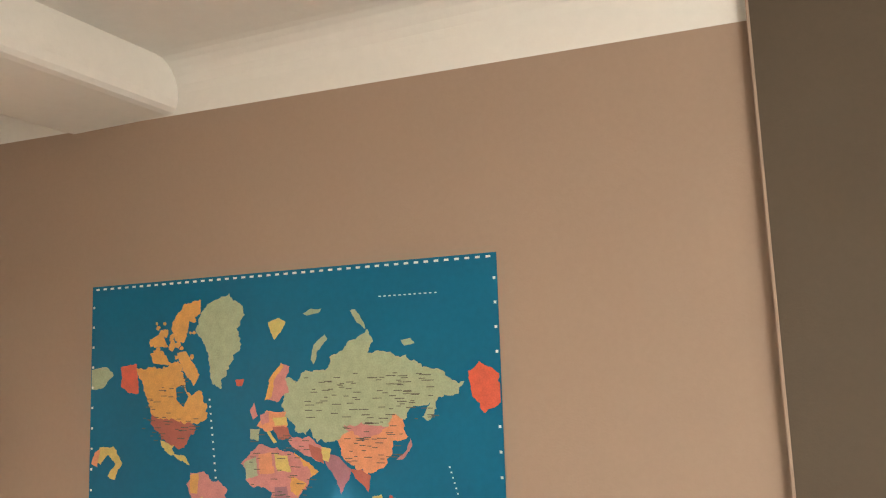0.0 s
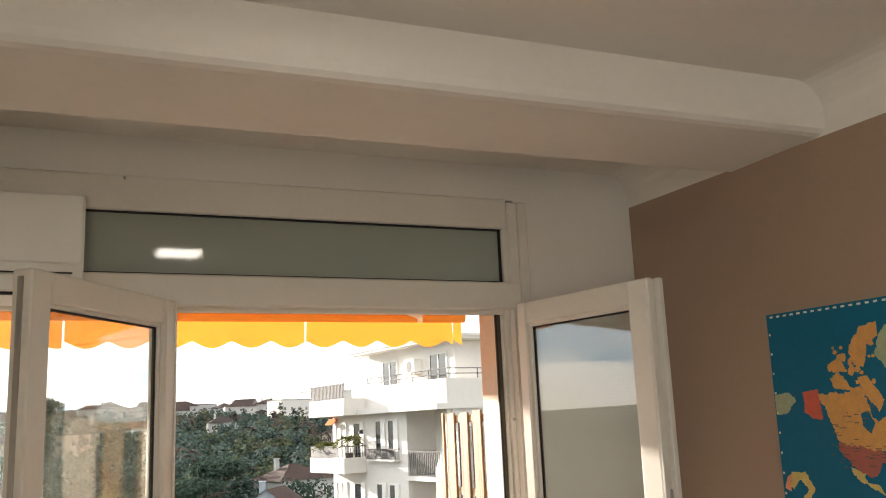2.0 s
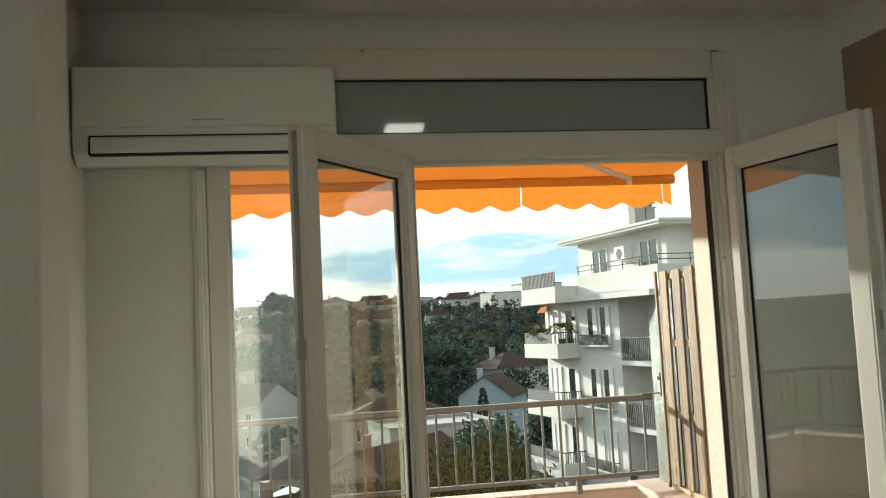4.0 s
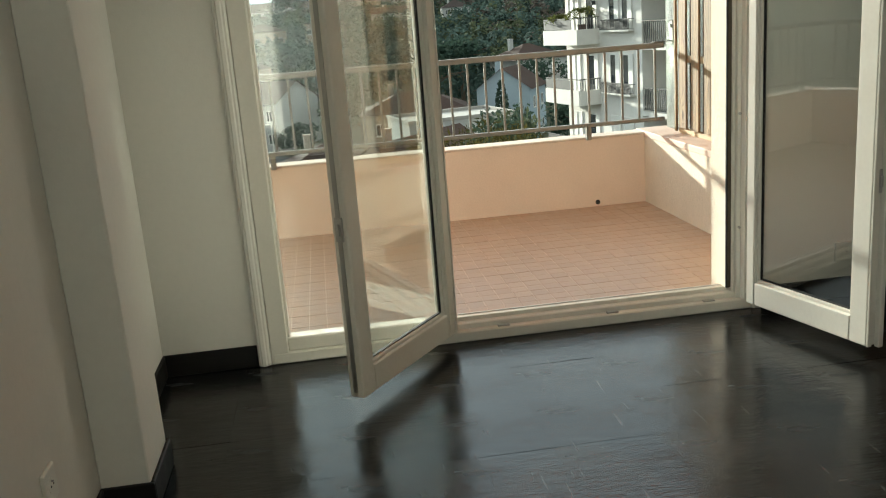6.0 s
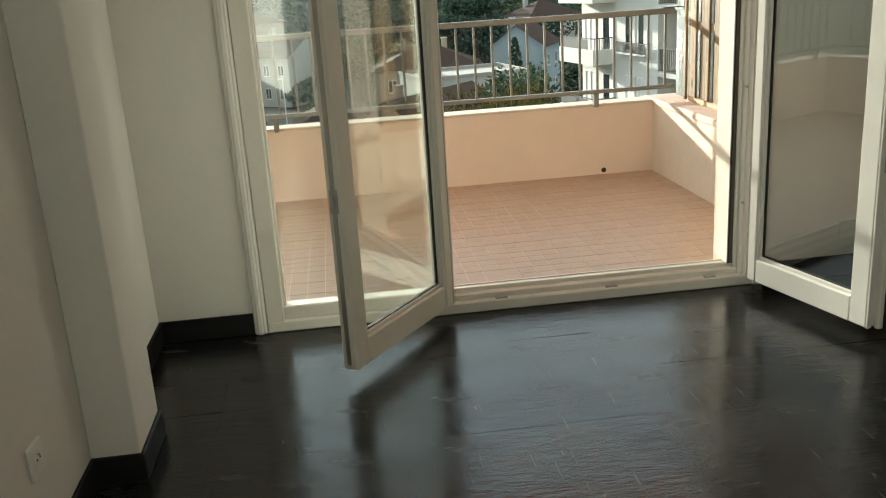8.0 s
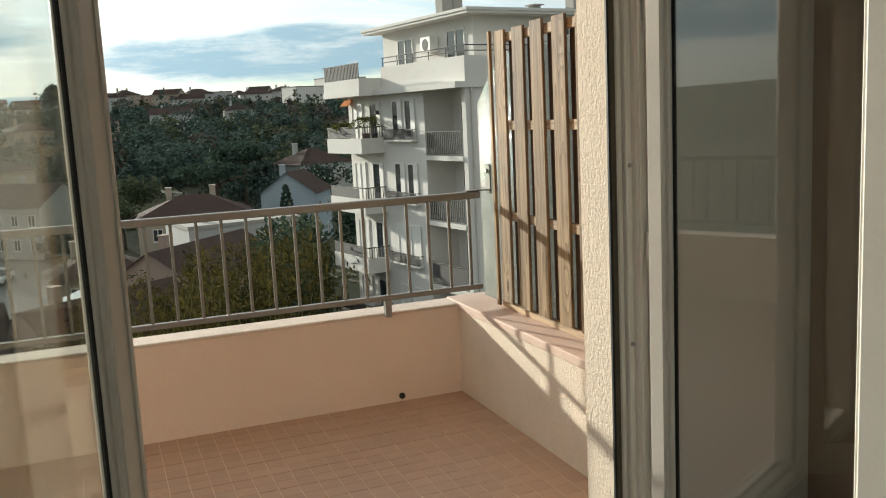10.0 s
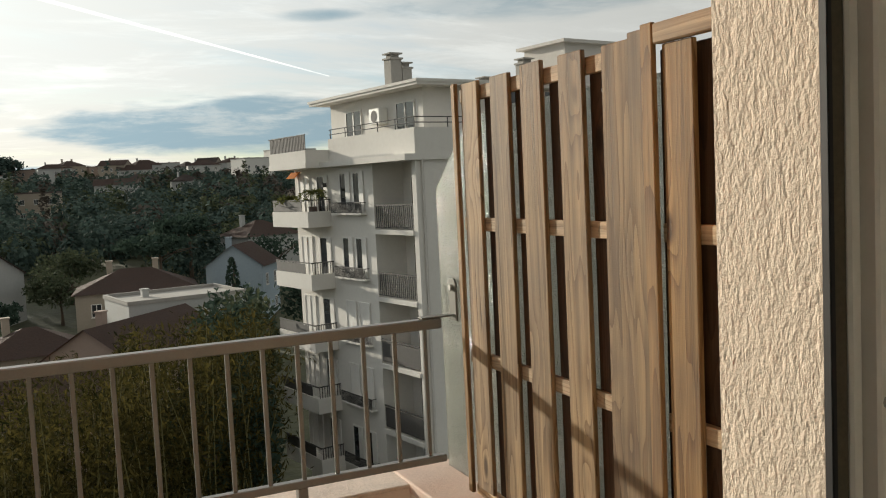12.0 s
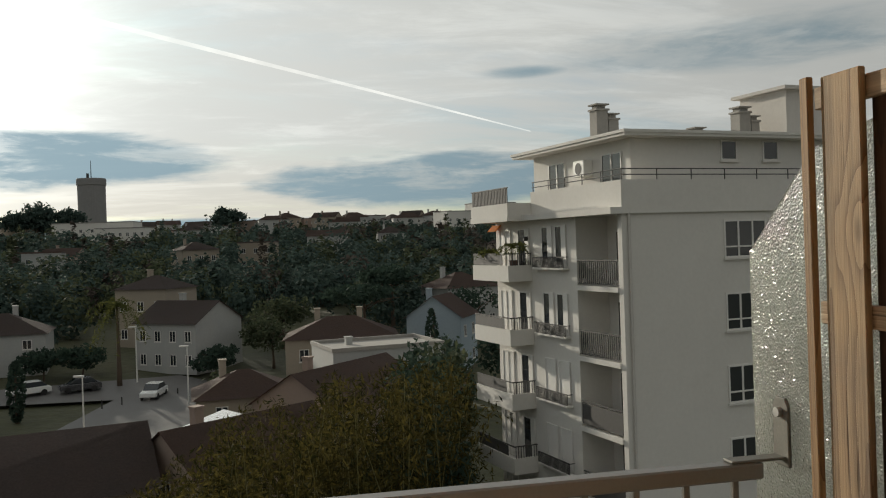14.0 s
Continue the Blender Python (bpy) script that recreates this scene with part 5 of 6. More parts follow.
def make_tree(name, x, y, h, wide, kind, seed, label, material, n=700, leaf=0.16, base=None):
    r = np.random.RandomState(seed)
    z = gz(x, y) if base is None else base
    t = thing(name, pose(x, y, z), label, "tree", "garden trees")
    bm = bmesh.new()
    top = {"cypress": 0.95, "umbrella": 0.86, "round": 0.6, "palm": 0.88}[kind] * h
    bend = r.uniform(-0.04, 0.04, 2) * h
    tube(bm, [(bend[0] * f * f, bend[1] * f * f, top * f) for f in np.linspace(-0.03, 1, 6)], 0.035 * h if kind != "palm" else 0.03 * h, 8, 0.35)
    tip = Vector((bend[0], bend[1], top))
    chunks = []
    if kind == "palm":
        for k in range(26):
            a, lift = 2 * math.pi * k / 26 + r.uniform(-0.1, 0.1), r.uniform(-0.5, 1.0)
            q = np.linspace(0, 1, 26)
            ln = h * 0.32
            line = np.stack([tip.x + math.cos(a) * ln * q, tip.y + math.sin(a) * ln * q, tip.z + ln * (lift * q - 1.1 * q * q)], 1)
            chunks.append(quads(np.repeat(line, 2, 0) + r.normal(size=(52, 3)) * 0.05, 0.28, 0.16, seed + k, 0.5))
    else:
        limbs = 7 if kind != "cypress" else 0
        for k in range(limbs):
            a = 2 * math.pi * k / limbs + r.uniform(-0.3, 0.3)
            s0 = Vector((0, 0, h * r.uniform(0.35, 0.6))) if kind == "round" else Vector((0, 0, h * r.uniform(0.6, 0.75)))
            e = Vector((math.cos(a) * wide * 0.7, math.sin(a) * wide * 0.7, h * r.uniform(0.7, 0.88)))
            tube(bm, [s0, s0.lerp(e, 0.5) + Vector((0, 0, 0.04 * h)), e], 0.012 * h, 5, 0.3)
        if kind == "cypress":
            q = r.uniform(0.04, 1, n)
            rad = wide * np.sin(np.pi * np.clip(q * 0.93 + 0.05, 0, 1)) ** 0.7
            a = r.uniform(0, 2 * np.pi, n)
            pts = np.stack([np.cos(a) * rad * r.uniform(0.6, 1, n), np.sin(a) * rad * r.uniform(0.6, 1, n), q * h], 1)
        elif kind == "umbrella":
            pts = np.concatenate([blob(r, (math.cos(a) * wide * 0.55 * s, math.sin(a) * wide * 0.55 * s, h * zf), (wide * 0.55, wide * 0.55, h * 0.10), n // 9)
                                  for a, s, zf in [(2.1 * k, (k % 3) / 2, 0.84 + 0.05 * ((k * 7) % 4) / 3) for k in range(9)]])
        else:
            pts = np.concatenate([blob(r, (r.uniform(-0.4, 0.4) * wide, r.uniform(-0.4, 0.4) * wide, h * r.uniform(0.5, 0.82)), (wide * 0.6, wide * 0.6, h * 0.24), n // 6) for k in range(6)])
        chunks.append(quads(pts, leaf, 0.55, seed))
    part("trunk", bm, bark, t, smooth=True)
    v, f = gather(chunks)
    ob = new("crown", cloud_mesh("crown", v, f, material))
    ob.parent = t
    return t


# ---- houses ----
SPOTS = []


def make_house(x, y, rz, w, d, eave, rise, hip, wall, roof, label, base=None, windows=3, chim=1, group="houses", rows=2):
    z = (gz(x, y) if base is None else base) - 0.4
    SPOTS.append((x, y, w))
    t = thing("house", pose(x, y, z, 0, 0, rz), label, "house", group)
    e = eave + 0.4
    bm = bmesh.new()
    add_box(bm, (-w / 2, -d / 2, 0), (w / 2, d / 2, e))
    if not hip and rise > 0:
        for s in (-1, 1):
            vs = [bm.verts.new(p) for p in ((s * w / 2, -d / 2, e), (s * w / 2, d / 2, e), (s * w / 2, 0, e + rise))]
            bm.faces.new(vs)
    part("wall", bm, wall, t)
    bm = bmesh.new()
    o = 0.35
    if rise > 0:
        rr = (w / 2 - min(d / 2, w / 2 - 0.3)) if hip else w / 2 + o
        lo = e - o * rise / (d / 2)
        c = [bm.verts.new(p) for p in ((-w / 2 - o, -d / 2 - o, lo), (w / 2 + o, -d / 2 - o, lo), (w / 2 + o, d / 2 + o, lo), (-w / 2 - o, d / 2 + o, lo), (-rr, 0, e + rise), (rr, 0, e + rise))]
        for q in ((0, 1, 5, 4), (2, 3, 4, 5), (1, 2, 5), (3, 0, 4)):
            if hip or len(q) == 4:
                bm.faces.new([c[k] for k in q])
        bmesh.ops.solidify(bm, geom=list(bm.faces), thickness=0.16)
    else:
        add_box(bm, (-w / 2 + 0.15, -d / 2 + 0.15, e), (w / 2 - 0.15, d / 2 - 0.15, e + 0.05))
    ro = part("roof", bm, roof, t)
    if rise == 0:
        for lo, hi in (((-w / 2 - 0.1, -d / 2 - 0.1, e), (w / 2 + 0.1, -d / 2 + 0.15, e + 0.35)), ((-w / 2 - 0.1, d / 2 - 0.15, e), (w / 2 + 0.1, d / 2 + 0.1, e + 0.35)),
                       ((-w / 2 - 0.1, -d / 2 + 0.15, e), (-w / 2 + 0.15, d / 2 - 0.15, e + 0.35)), ((w / 2 - 0.15, -d / 2 + 0.15, e), (w / 2 + 0.1, d / 2 - 0.15, e + 0.35))):
            part("parapet", box(lo, hi), roof, ro)
    for k in range(chim):
        cx = -w * 0.25 + k * w * 0.4
        part("chimney", boxes(((cx, d * 0.12, e + rise * 0.3), (cx + 0.6, d * 0.12 + 0.6, e + rise + 0.7)), ((cx - 0.06, d * 0.12 - 0.06, e + rise + 0.7), (cx + 0.66, d * 0.12 + 0.66, e + rise + 0.82))), wall, ro)
    for k in range(windows):
        for rw in range(rows):
            ww = min(1.0, w / windows * 0.4)
            far_window(t, (-w / 2 + w * (k + 0.5) / windows - ww / 2, e * (0.62 if rw == 0 else 0.16)), ww, min(1.3, e * 0.22), "x", -d / 2, 2)
    far_window(t, (-0.5, e * 0.6), 0.9, 1.2, "y", -w / 2, 2)
    return t


make_house(-15.5, 53.5, 14, 17, 9.5, 3.6, 2.7, False, house_pink, roof_brown, "low house with a brown tiled gable roof", windows=3, rows=1)
make_house(-8.3, 112, -38, 9.2, 8.2, 5.6, 2.3, False, house_white, roof_brown, "white two-storey house with a brown gable roof", windows=4)
make_house(-13.5, 127, -30, 8, 7, 7.6, 1.6, True, house_cream, roof_brown, "cream house behind the white house")
make_house(-31, 116, 6, 12, 9, 4.6, 2.2, True, house_white, roof_brown, "white house with a hipped brown roof", chim=2)
make_house(-40, 92, 20, 12, 9, 4.0, 2.0, False, house_white, roof_brown, "white low house beside the car park")
make_house(-29, 76, -28, 10, 8, 3.6, 2.4, False, house_pink, roof_brown, "pink gabled house beside the car park")
make_house(6.3, 73, 50, 13, 8, 4.4, 2.4, False, house_pink, roof_tile, "pink gabled house with a terracotta roof", windows=2)
make_house(10.6, 84, 10, 10.5, 8, 6.9, 0, False, house_white, concrete, "flat-roofed white house with a parapet", chim=1)
make_house(8.6, 97, -6, 11.5, 8.5, 6.0, 1.9, True, house_cream, roof_tile, "cream house with a hipped terracotta roof", chim=2)
make_house(21.3, 104, 62, 7.5, 6.5, 6.2, 2.3, False, house_blue, roof_tile, "pale blue gabled house", windows=2)
make_house(-1.6, 78, 4, 8, 7, 4.4, 1.7, True, house_cream, roof_tile, "small house with a hipped terracotta roof", windows=2, rows=1)
make_house(-1.5, 57, 38, 11, 7.5, 3.4, 2.6, False, house_pink, roof_tile, "low pink house with a terracotta roof", windows=2, rows=1)
make_house(29, 128, 20, 9, 8, 6.0, 2.0, True, house_white, roof_tile, "white house among the trees")
make_house(-46, 132, 12, 13, 9, 6.0, 2.2, True, house_cream, roof_brown, "cream house among the trees")
rgh = random.Random(11)
walls, roofs = [house_white, house_cream, house_pink, house_white], [roof_tile, roof_brown]
for k in range(46):                       # along the top of the hill
    x = -190 + k * 7.6 + rgh.uniform(-3, 3)
    y = rgh.uniform(392, 420)
    make_house(x, y, rgh.uniform(-30, 30), rgh.uniform(8, 15), rgh.uniform(7, 10), rgh.uniform(4.2, 7.5), rgh.choice((0, 1.8, 2.2, 2.2)), rgh.random() < 0.5,
               rgh.choice(walls), rgh.choice(roofs), "hilltop house with a tiled roof", chim=rgh.choice((0, 1, 2)), group="hilltop houses", rows=2, windows=3)
for k in range(22):                       # scattered on the slope
    x, y = rgh.uniform(-120, 130), rgh.uniform(165, 375)
    make_house(x, y, rgh.uniform(-40, 40), rgh.uniform(7, 12), rgh.uniform(6, 9), rgh.uniform(4.5, 7), rgh.choice((0, 1.8, 2.0)), rgh.random() < 0.5,
               rgh.choice(walls), rgh.choice(roofs), "house among trees on the slope", chim=1, group="slope houses", rows=2, windows=3)
for x, y, w, h, rz in ((84, 352, 22, 10, 15), (99, 366, 18, 13, 15), (-58, 360, 30, 9, -10), (-46, 345, 18, 7, -10)):
    make_house(x, y, rz, w, 12, h, 0, False, render_white, concrete, "pale apartment block on the hill", windows=7, rows=2, chim=1, group="hill blocks")

# water tower
wtw = thing("water_tower", pose(-98, 592, 7.5), "round concrete water tower with an aerial", "tower")
bm = bmesh.new()
for (r0, z0), (r1, z1) in zip(((8.3, 0), (8.4, 38), (8.9, 38.5), (8.9, 42)), ((8.4, 38), (8.9, 38.5), (8.9, 42), (8.6, 42.6))):
    ring = [[bm.verts.new((r_ * math.cos(a), r_ * math.sin(a), z_)) for a in np.linspace(0, 2 * math.pi, 36, endpoint=False)] for r_, z_ in ((r0, z0), (r1, z1))]
    for k in range(36):
        bm.faces.new((ring[0][k], ring[0][(k + 1) % 36], ring[1][(k + 1) % 36], ring[1][k]))
    if z1 == 42.6:
        bm.faces.new(ring[1])
part("tank", bm, tower_mat, wtw)
bm = bmesh.new()
tube(bm, [(0, 0, 42), (0, 0, 54)], 0.35, 6, 0.4)
tube(bm, [(-2, 0, 42), (-2, 0, 46)], 0.9, 6)
part("aerial", bm, dark_metal, wtw)

# car park, lamps, cars, bollards
rd = bmesh.new()
vs = [rd.verts.new((x, y, gz(x, y) + 0.06)) for x, y in ((-20, 78), (-4.5, 74), (-3.5, 100), (-9, 106), (-34, 104), (-34, 98), (-15, 97))]
rd.faces.new(vs)
rdo = solid("road", rd, asphalt, "grey asphalt car park among the houses", "road", "structure")
rdo.location.z = 0.35


def make_lamp(x, y, h):
    t = thing("street_lamp", pose(x, y, gz(x, y)), "white street lamp post", "street lamp", "street lamps")
    b_ = bmesh.new()
    tube(b_, [(0, 0, 0), (0, 0, h)], 0.09, 8, 0.6)
    part("post", b_, white_metal, t)
    part("lamp_head", box((-0.75, -0.15, h - 0.05), (0.15, 0.15, h + 0.12), 0.04), white_metal, t)


for x, y, h in ((-7.2, 92, 6.5), (-15.6, 84, 5.5), (-27.5, 96, 6.5), (-13.5, 104, 6.5)):
    make_lamp(x, y, h)


def make_car(x, y, rz, paint, label):
    t = thing("car", pose(x, y, gz(x, y) + 0.42, 0, 0, rz), label, "car", "parked cars")
    part("body", prism([(-2.1, 0.3), (-2.1, 0.75), (-1.3, 0.9), (1.9, 0.95), (2.1, 0.8), (2.1, 0.3)], 1, -0.85, 0.85, 0.06), paint, t)
    part("cabin", prism([(-1.25, 0.9), (-0.55, 1.45), (1.1, 1.48), (1.75, 0.95)], 1, -0.74, 0.74, 0.05), dark_pane, t)
    part("roof_panel", box((-0.55, -0.70, 1.44), (1.1, 0.70, 1.52), 0.03), paint, t)
    for sx in (-1.3, 1.3):
        for sy in (-0.86, 0.72):
            b_ = bmesh.new()
            tube(b_, [(sx, sy, 0.32), (sx, sy + 0.14, 0.32)], 0.32, 16)
            part("wheel", b_, gasket, t)


make_car(-11.0, 97, 78, car_white, "white hatchback parked on the asphalt")
make_car(-24.0, 101, 30, car_white, "white parked car beside the hedge")
make_car(-19.0, 101.5, 18, car_dark, "dark parked car beside the hedge")
for k in range(5):
    b = bmesh.new()
    tube(b, [(0, 0, 0.3), (0, 0, 1.3)], 0.07, 8)
    o = solid("bollard", b, dark_metal, "dark metal bollard on the asphalt", "bollard", group="bollards")
    o.location = (-15.5 + 1.7 * k, 93 + 1.2 * k, gz(-13, 95))
pc = thing("patio_cover", pose(-3.6, 62.5, -10.3, 0, 0, 30), "white glossy patio cover beside the pink house", "patio cover")
part("sheet", prism([(-1.6, 0.0), (1.6, 0.75), (1.6, 0.83), (-1.6, 0.08)], 1, -1.3, 1.3), car_white, pc)
for x, y in ((-1.5, -1.2), (-1.5, 1.2), (1.5, -1.2), (1.5, 1.2)):
    part("leg", box((x - 0.05, y - 0.05, -4.2), (x + 0.05, y + 0.05, 0.25 + x * 0.23)), white_metal, pc)

# garden trees
make_tree("palm_tree", -15.2, 103, 10.5, 3, "palm", 1, "palm tree with drooping fronds beside the houses", leaf_palm)
make_tree("pine_tree", 13, 112, 9.0, 6.5, "umbrella", 2, "dark umbrella pine with layered crown", leaf_dark, 1800, 0.33)
make_tree("pine_tree", 18, 121, 10.0, 6.0, "umbrella", 3, "dark umbrella pine with layered crown", leaf_dark, 1800, 0.33)
make_tree("cypress_tree", 18.2, 95, 8.5, 0.9, "cypress", 4, "narrow dark cypress beside the blue house", leaf_dark, 900, 0.22)
make_tree("cypress_tree", -23, 92, 6.0, 0.9, "cypress", 5, "narrow dark cypress beside the car park", leaf_dark, 900, 0.22)
for k, (x, y, h, w, m_) in enumerate(((-3.4, 88, 4.5, 2.4, leaf_olive), (-5, 104, 4.0, 3.0, leaf_dark), (1.5, 108, 6, 4, leaf_olive), (-24, 108, 4.0, 3.5, leaf_dark), (-20, 109, 3.5, 3.5, leaf_dark), (-36, 105, 6, 4, leaf_dark),
                                      (15, 72, 7, 3.5, leaf_dark), (16, 86, 7, 3.5, leaf_dark), (24, 84, 8, 4, leaf_dark), (3, 118, 7, 4.5, leaf_olive), (27, 112, 8, 5, leaf_dark), (-2.5, 68, 3.5, 2.2, leaf_olive), (-52, 108, 8, 5, leaf_dark),
                                      (11.0, 57, 9, 3.0, leaf_olive), (12.0, 64, 9, 3.4, leaf_dark), (9.0, 52, 9.0, 2.6, leaf_olive), (-9, 67, 3.0, 2.2, leaf_dark), (-44, 84, 6, 4, leaf_olive))):
    make_tree("tree", x, y, h, w, "round", 20 + k, "rounded evergreen garden tree" if m_ is leaf_dark else "rounded olive green garden tree", m_, 1500, 0.26)

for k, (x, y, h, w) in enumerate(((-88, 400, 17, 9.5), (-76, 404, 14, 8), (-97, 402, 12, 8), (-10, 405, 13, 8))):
    make_tree("tree", x, y, h, w, "round", 90 + k, "dark rounded tree on the ridge beside the tower", leaf_far_hazed, 2600, 0.75)

# woods on the slope, three tones, the evergreen one tinted for haze
wr = np.random.RandomState(5)
for name, material, n, seed, lab in (("woodland_dark", leaf_far_hazed, 950, 31, "dark evergreen woodland on the hillside"), ("woodland_olive", leaf_olive, 430, 32, "olive green trees on the hillside"), ("woodland_bare", leaf_brown, 190, 33, "bare winter trees on the hillside")):
    chunks = []
    for k in range(n):
        y = 112 + 280 * wr.uniform(0, 1) ** 0.8
        x = wr.uniform(-0.45, 0.52) * y
        if y < 135 and -24 < x < 12:
            continue
        if any(abs(x - sx * y / sy) < 0.6 * sw and -26 < y - sy < 6 for sx, sy, sw in SPOTS):
            continue
        h, w = wr.uniform(4.5, 10.0), wr.uniform(2.2, 5.0)
        if y > 340:
            h = wr.uniform(3, 6)
        z = gz(x, y)
        if wr.uniform() < 0.14:
            w, h = 1.1, h * 1.3
        m_ = int(330 if y < 190 else 210 if y < 280 else 130)
        heart = (x, y, z + h * 0.50)
        d = wr.normal(size=(m_, 3))
        d /= np.linalg.norm(d, axis=1)[:, None]
        lump = 0.80 + 0.20 * np.sin(d[:, :1] * 5.0 + k) * np.sin(d[:, 1:2] * 4.0 + 2 * k) + 0.13 * np.sin(d[:, 2:] * 7 + 3 * k)
        pts = np.array(heart) + d * lump * np.array((w, w, h * 0.5)) * wr.uniform(0.8, 1.05, size=(m_, 1))
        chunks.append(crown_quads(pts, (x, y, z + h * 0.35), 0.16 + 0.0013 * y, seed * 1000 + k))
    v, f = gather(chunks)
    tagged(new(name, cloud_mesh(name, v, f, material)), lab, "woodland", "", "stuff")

# bamboo thicket below the balcony
br_ = np.random.RandomState(9)
chunks, cl = [], bmesh.new()
for k in range(250):
    x = br_.uniform(-6.5, 9.5)
    y = br_.uniform(27, 43) + 0.25 * max(0, x)
    if x > 0.235 * y - 0.8:
        continue
    top = np.interp(x * 32 / y, (-6, -3.3, -1, 0.45, 2.3, 8), (-8.2, -5.9, -4.8, -3.8, -3.2, -2.3))
    top = 1.5 - (1.5 - top) * y / 32 - br_.uniform(-0.3, 2.2)
    lean = br_.normal(size=2) * 0.9
    q = np.linspace(0, 1, 6)
    line = [(x + lean[0] * f_ ** 2, y + lean[1] * f_ ** 2, GZ + (top - GZ) * (f_ - 0.03 * f_ ** 6)) for f_ in q]
    tube(cl, line, 0.035, 4, 0.3)
    n = 330
    f_ = br_.uniform(0.28, 1.0, n) ** 0.8
    spread = 0.75 * (1.12 - f_)[:, None] + 0.12
    pts = np.stack([x + lean[0] * f_ ** 2, y + lean[1] * f_ ** 2, GZ + (top - GZ) * f_], 1) + br_.normal(size=(n, 3)) * spread * np.array((1, 1, 0.6))
    chunks.append(quads(pts, 0.15, 0.22, 900 + k, 0.7))
v, f = gather(chunks)
bam = thing("bamboo_thicket", label="dense golden green bamboo thicket between the houses", category="bamboo", kind="stuff")
ob = new("leaves", cloud_mesh("leaves", v, f, leaf_bamboo))
ob.parent = bam
part("culms", cl, culm_mat, bam)
# dark broadleaf hedge beside the apartment building
for k, (x, y, h, w) in enumerate(((6.0, 36, 9.3, 2.0), (7.2, 42, 9.6, 2.4), (4.2, 38, 8.2, 2.4), (5.2, 32.5, 8.4, 1.8), (8.2, 47, 10.0, 2.4))):
    make_tree("tree", x, y, h, w, "round", 60 + k, "dark evergreen tree beside the apartment building", leaf_dark, 3600, 0.17)

# potted plants on the neighbour's balcony
for k, (lx, ly, lz, s) in enumerate(((-0.7, 7.7, 0.55, 1.0), (-0.8, 9.9, 0.5, 0.7))):
    p0 = Matrix.Translation((13.0, 31.6, 0)) @ Euler((0, 0, radians(10))).to_matrix().to_4x4() @ Vector((lx, ly, lz))
    t = thing("potted_plant", pose(*p0), "leafy potted palm on a balcony", "plant", "potted plants")
    b = bmesh.new()
    tube(b, [(0, 0, -0.25), (0, 0, 0.15)], 0.17, 12, 1.25)
    part("pot", b, roof_tile, t)
    pts, r2 = [], np.random.RandomState(70 + k)
    for j in range(18):
        a, l = 2 * math.pi * j / 18, s * r2.uniform(0.6, 1.1)
        qq = np.linspace(0.05, 1, 14)
        pts.append(np.stack([math.cos(a) * l * qq, math.sin(a) * l * qq, 0.15 + s * 0.6 + l * (0.8 * qq - 1.2 * qq * qq)], 1))
    v, f = quads(np.concatenate(pts), 0.13, 0.25, 71 + k, 0.2)
    ob = new("fronds", cloud_mesh("fronds", v, f, leaf_palm))
    ob.parent = t
# far mountains, the blue of the air before them put into their colour
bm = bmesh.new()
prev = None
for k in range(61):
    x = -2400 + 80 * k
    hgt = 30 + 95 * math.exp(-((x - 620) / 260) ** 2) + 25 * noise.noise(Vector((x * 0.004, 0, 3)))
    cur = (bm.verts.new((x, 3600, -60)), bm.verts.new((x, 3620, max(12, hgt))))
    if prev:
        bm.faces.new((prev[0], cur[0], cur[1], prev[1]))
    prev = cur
solid("backdrop", bm, mat("haze blue mountains", (0.20, 0.27, 0.33), 0.95, vary=0.1, scale=0.004, fine=0.02), "distant mountains tinted pale haze blue", "mountains", "structure")
# vapour trail high over the hills
bm = bmesh.new()
d0, d1, up_ = Vector((-0.321, 0.962, 0.284)), Vector((0.306, 0.944, 0.123)), Vector((0.05, 0, 1))
prev = None
for k in range(41):
    f_ = k / 40
    c = d0.lerp(d1, f_).normalized() * 3000
    wd = 9 * (1 - f_) ** 0.8 + 1.5
    cur = (bm.verts.new(c - up_ * wd), bm.verts.new(c + up_ * wd))
    if prev:
        bm.faces.new((prev[0], cur[0], cur[1], prev[1]))
    prev = cur
trail = bpy.data.materials.new("vapour trail")
trail.use_nodes = True
tn = trail.node_tree
tn.nodes.remove(tn.nodes["Principled BSDF"])
em, tp, mxs = nd(tn, "ShaderNodeEmission"), nd(tn, "ShaderNodeBsdfTransparent"), nd(tn, "ShaderNodeMixShader")
em.inputs[0].default_value, em.inputs[1].default_value = (1, 0.98, 0.95, 1), TRAIL_POWER
nz, tcn, rmp = nd(tn, "ShaderNodeTexNoise"), nd(tn, "ShaderNodeTexCoord"), nd(tn, "ShaderNodeMapRange")
nz.inputs["Scale"].default_value = 0.012
rmp.inputs[1].default_value, rmp.inputs[2].default_value, rmp.inputs[3].default_value, rmp.inputs[4].default_value = 0.3, 0.7, 0.25, 0.65
tn.links.new(tcn.outputs["Object"], nz.inputs["Vector"])
tn.links.new(nz.outputs[0], rmp.inputs[0])
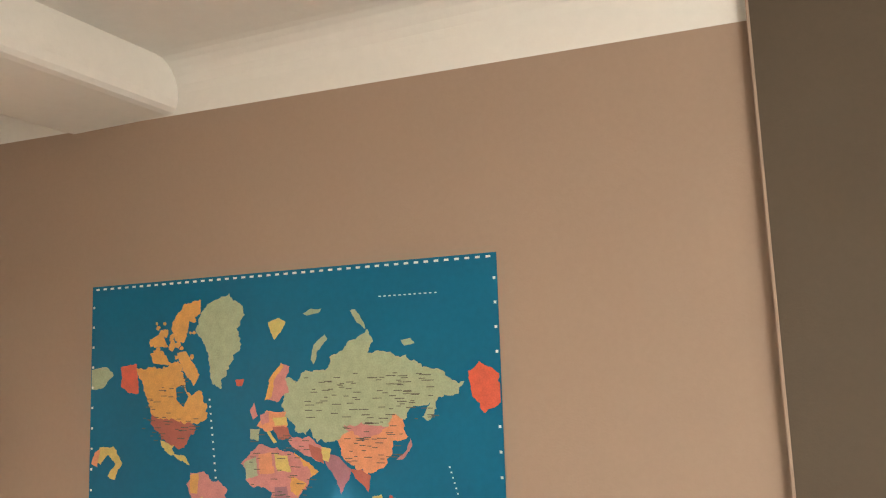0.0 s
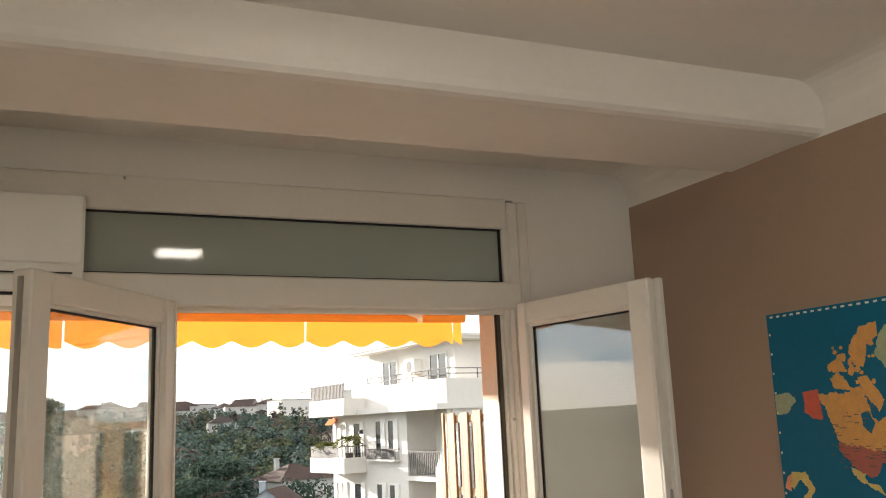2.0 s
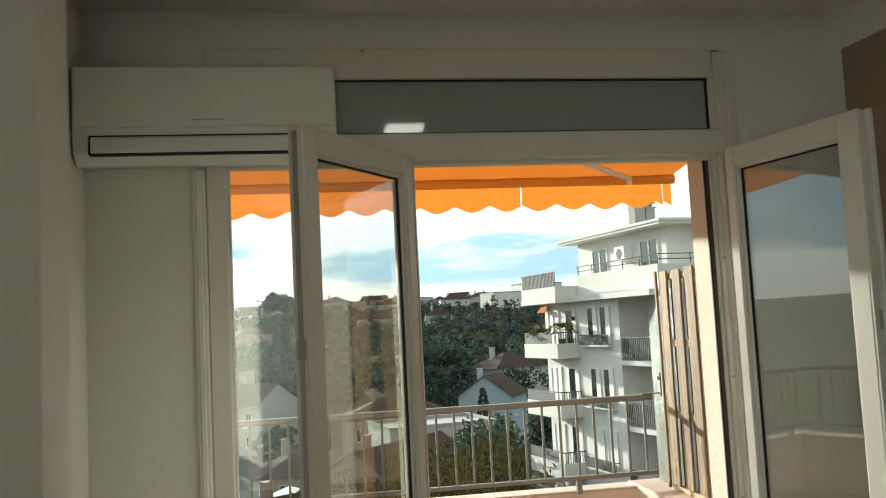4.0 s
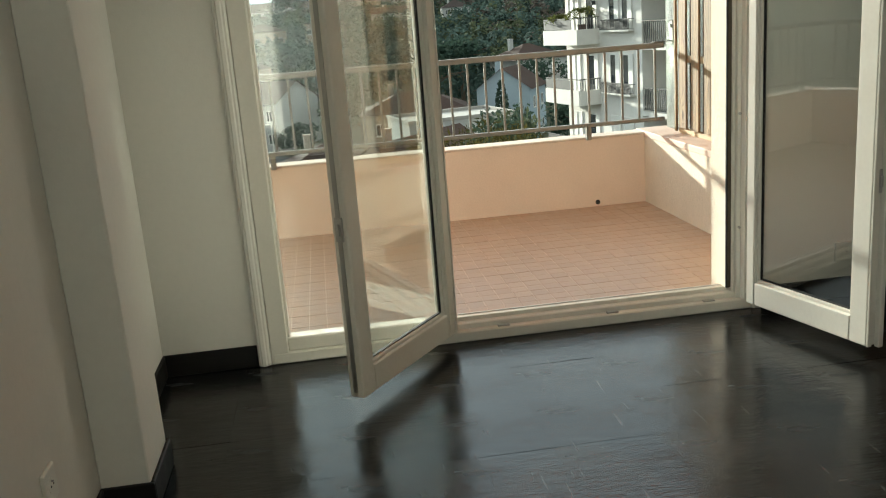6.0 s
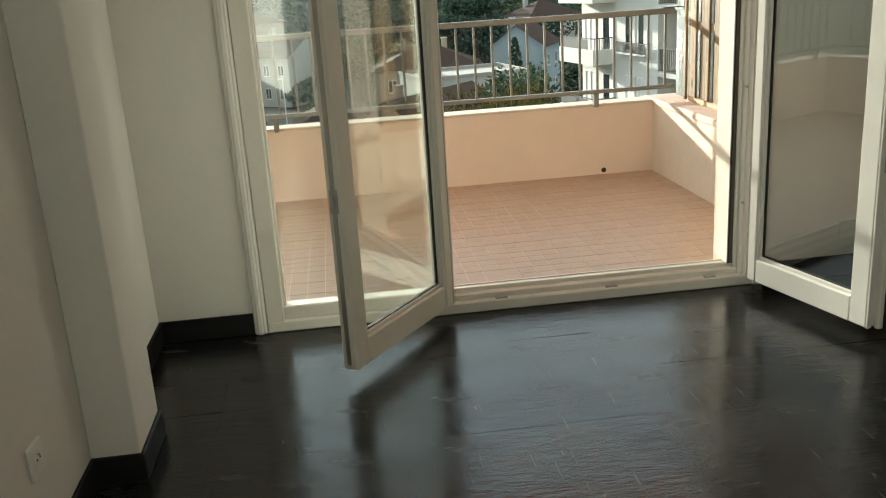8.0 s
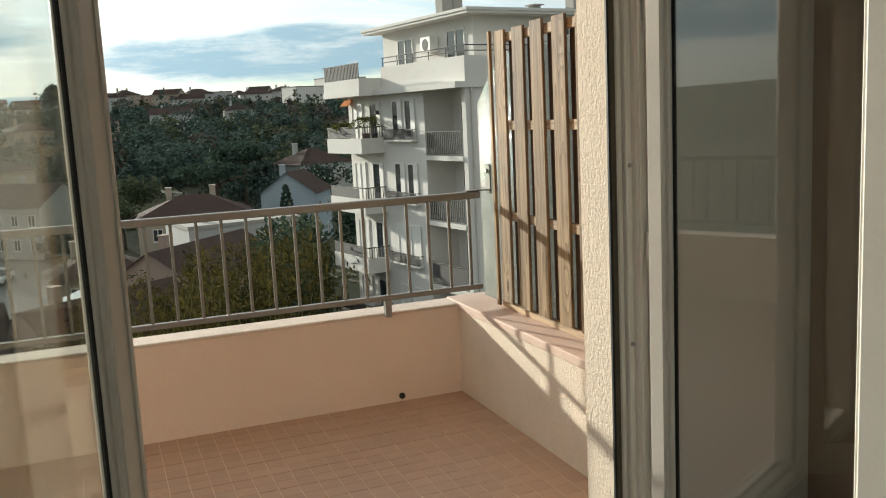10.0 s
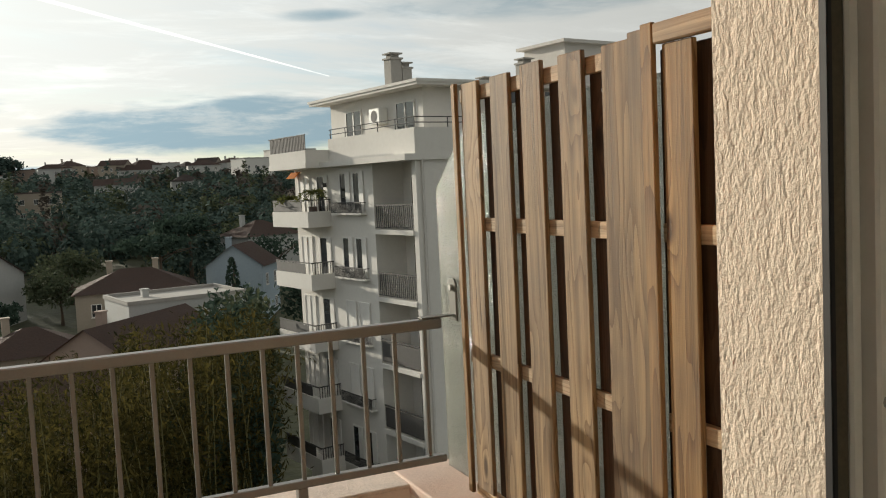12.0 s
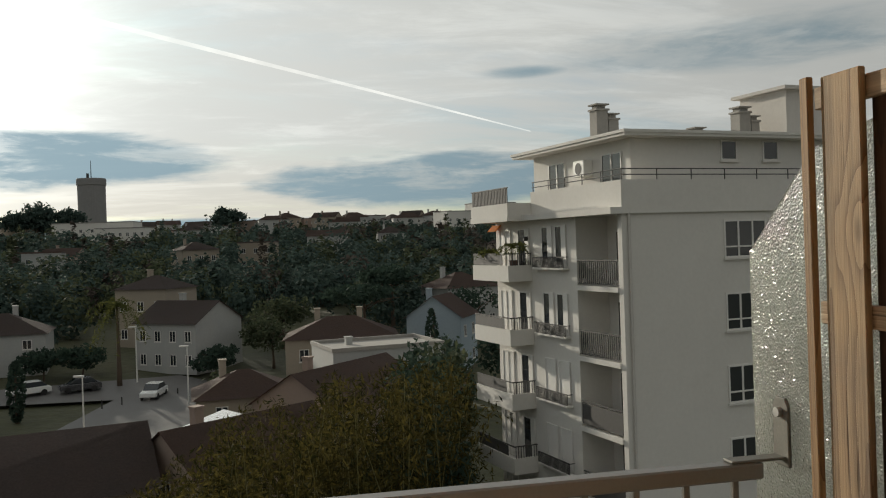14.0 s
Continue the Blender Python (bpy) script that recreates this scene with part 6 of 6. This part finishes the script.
tn.links.new(rmp.outputs[0], mxs.inputs[0])
tn.links.new(tp.outputs[0], mxs.inputs[1])
tn.links.new(em.outputs[0], mxs.inputs[2])
tn.links.new(mxs.outputs[0], tn.nodes["Material Output"].inputs[0])
vt = solid("vapour_trail", bm, trail, "thin white vapour trail across the sky", "vapour trail", "structure")
vt.visible_shadow = False

# ---- floor pieces ----
fl = thing("floor", label="black painted worn glossy floor of square tiles", category="floor", kind="structure")
part("floor_bed", box((LW - 0.1, BACK - 0.1, -0.12), (1.0, 0.09, -0.006)), black_base, fl)
T = 0.33
ft = mesh_of(box((0.0002, 0.0002, -0.006), (T - 0.0002, T - 0.0002, 0)), floor_mat, name="floor_tile")
nx, ny = int((RW - LW) / T) + 1, int(-BACK / T) + 1
for i in range(nx):
    for j in range(ny):
        o = new("floor_tile", ft)
        o.parent = fl
        o.location = (RW - (i + 1) * T, -0.006 - (j + 1) * T, -0.0006)
        o.rotation_euler = (0.0016 * math.sin(i * 5.1 + j * 3.3), 0.0016 * math.sin(i * 2.7 + j * 8.9), 0)

bf = thing("balcony_floor", label="pinkish terracotta tiled balcony floor", category="floor", kind="structure")
TW = 0.08
bt_ = mesh_of(box((0.0012, 0.0012, -0.022), (TW - 0.0012, TW - 0.0012, 0), 0.0008), tile_mat, name="tile")
rest = bmesh.new()
count = 0
for j in range(int((BY - 0.09) / TW) + 1):
    for i in range(int((BX - BL) / TW) + 1):
        x0, y0 = BX - (i + 1) * TW, 0.094 + j * TW
        if y0 + TW > BY + 0.05:
            continue
        if x0 + TW > -0.09 and y0 < OUT:
            continue
        dz = 0.0003 * math.sin(i * 12.9 + j * 78.2)
        if -0.95 < x0 and count < 300:
            o = new("tile", bt_)
            o.parent, o.location = bf, (x0, y0, dz)
            count += 1
        else:
            y1 = min(y0 + TW - 0.0012, BY)
            add_box(rest, (x0 + 0.0012, y0 + 0.0012, -0.022), (x0 + TW - 0.0012, y1, dz))
tagged(part("further_tiles", rest, tile_mat2, bf), kind="stuff")
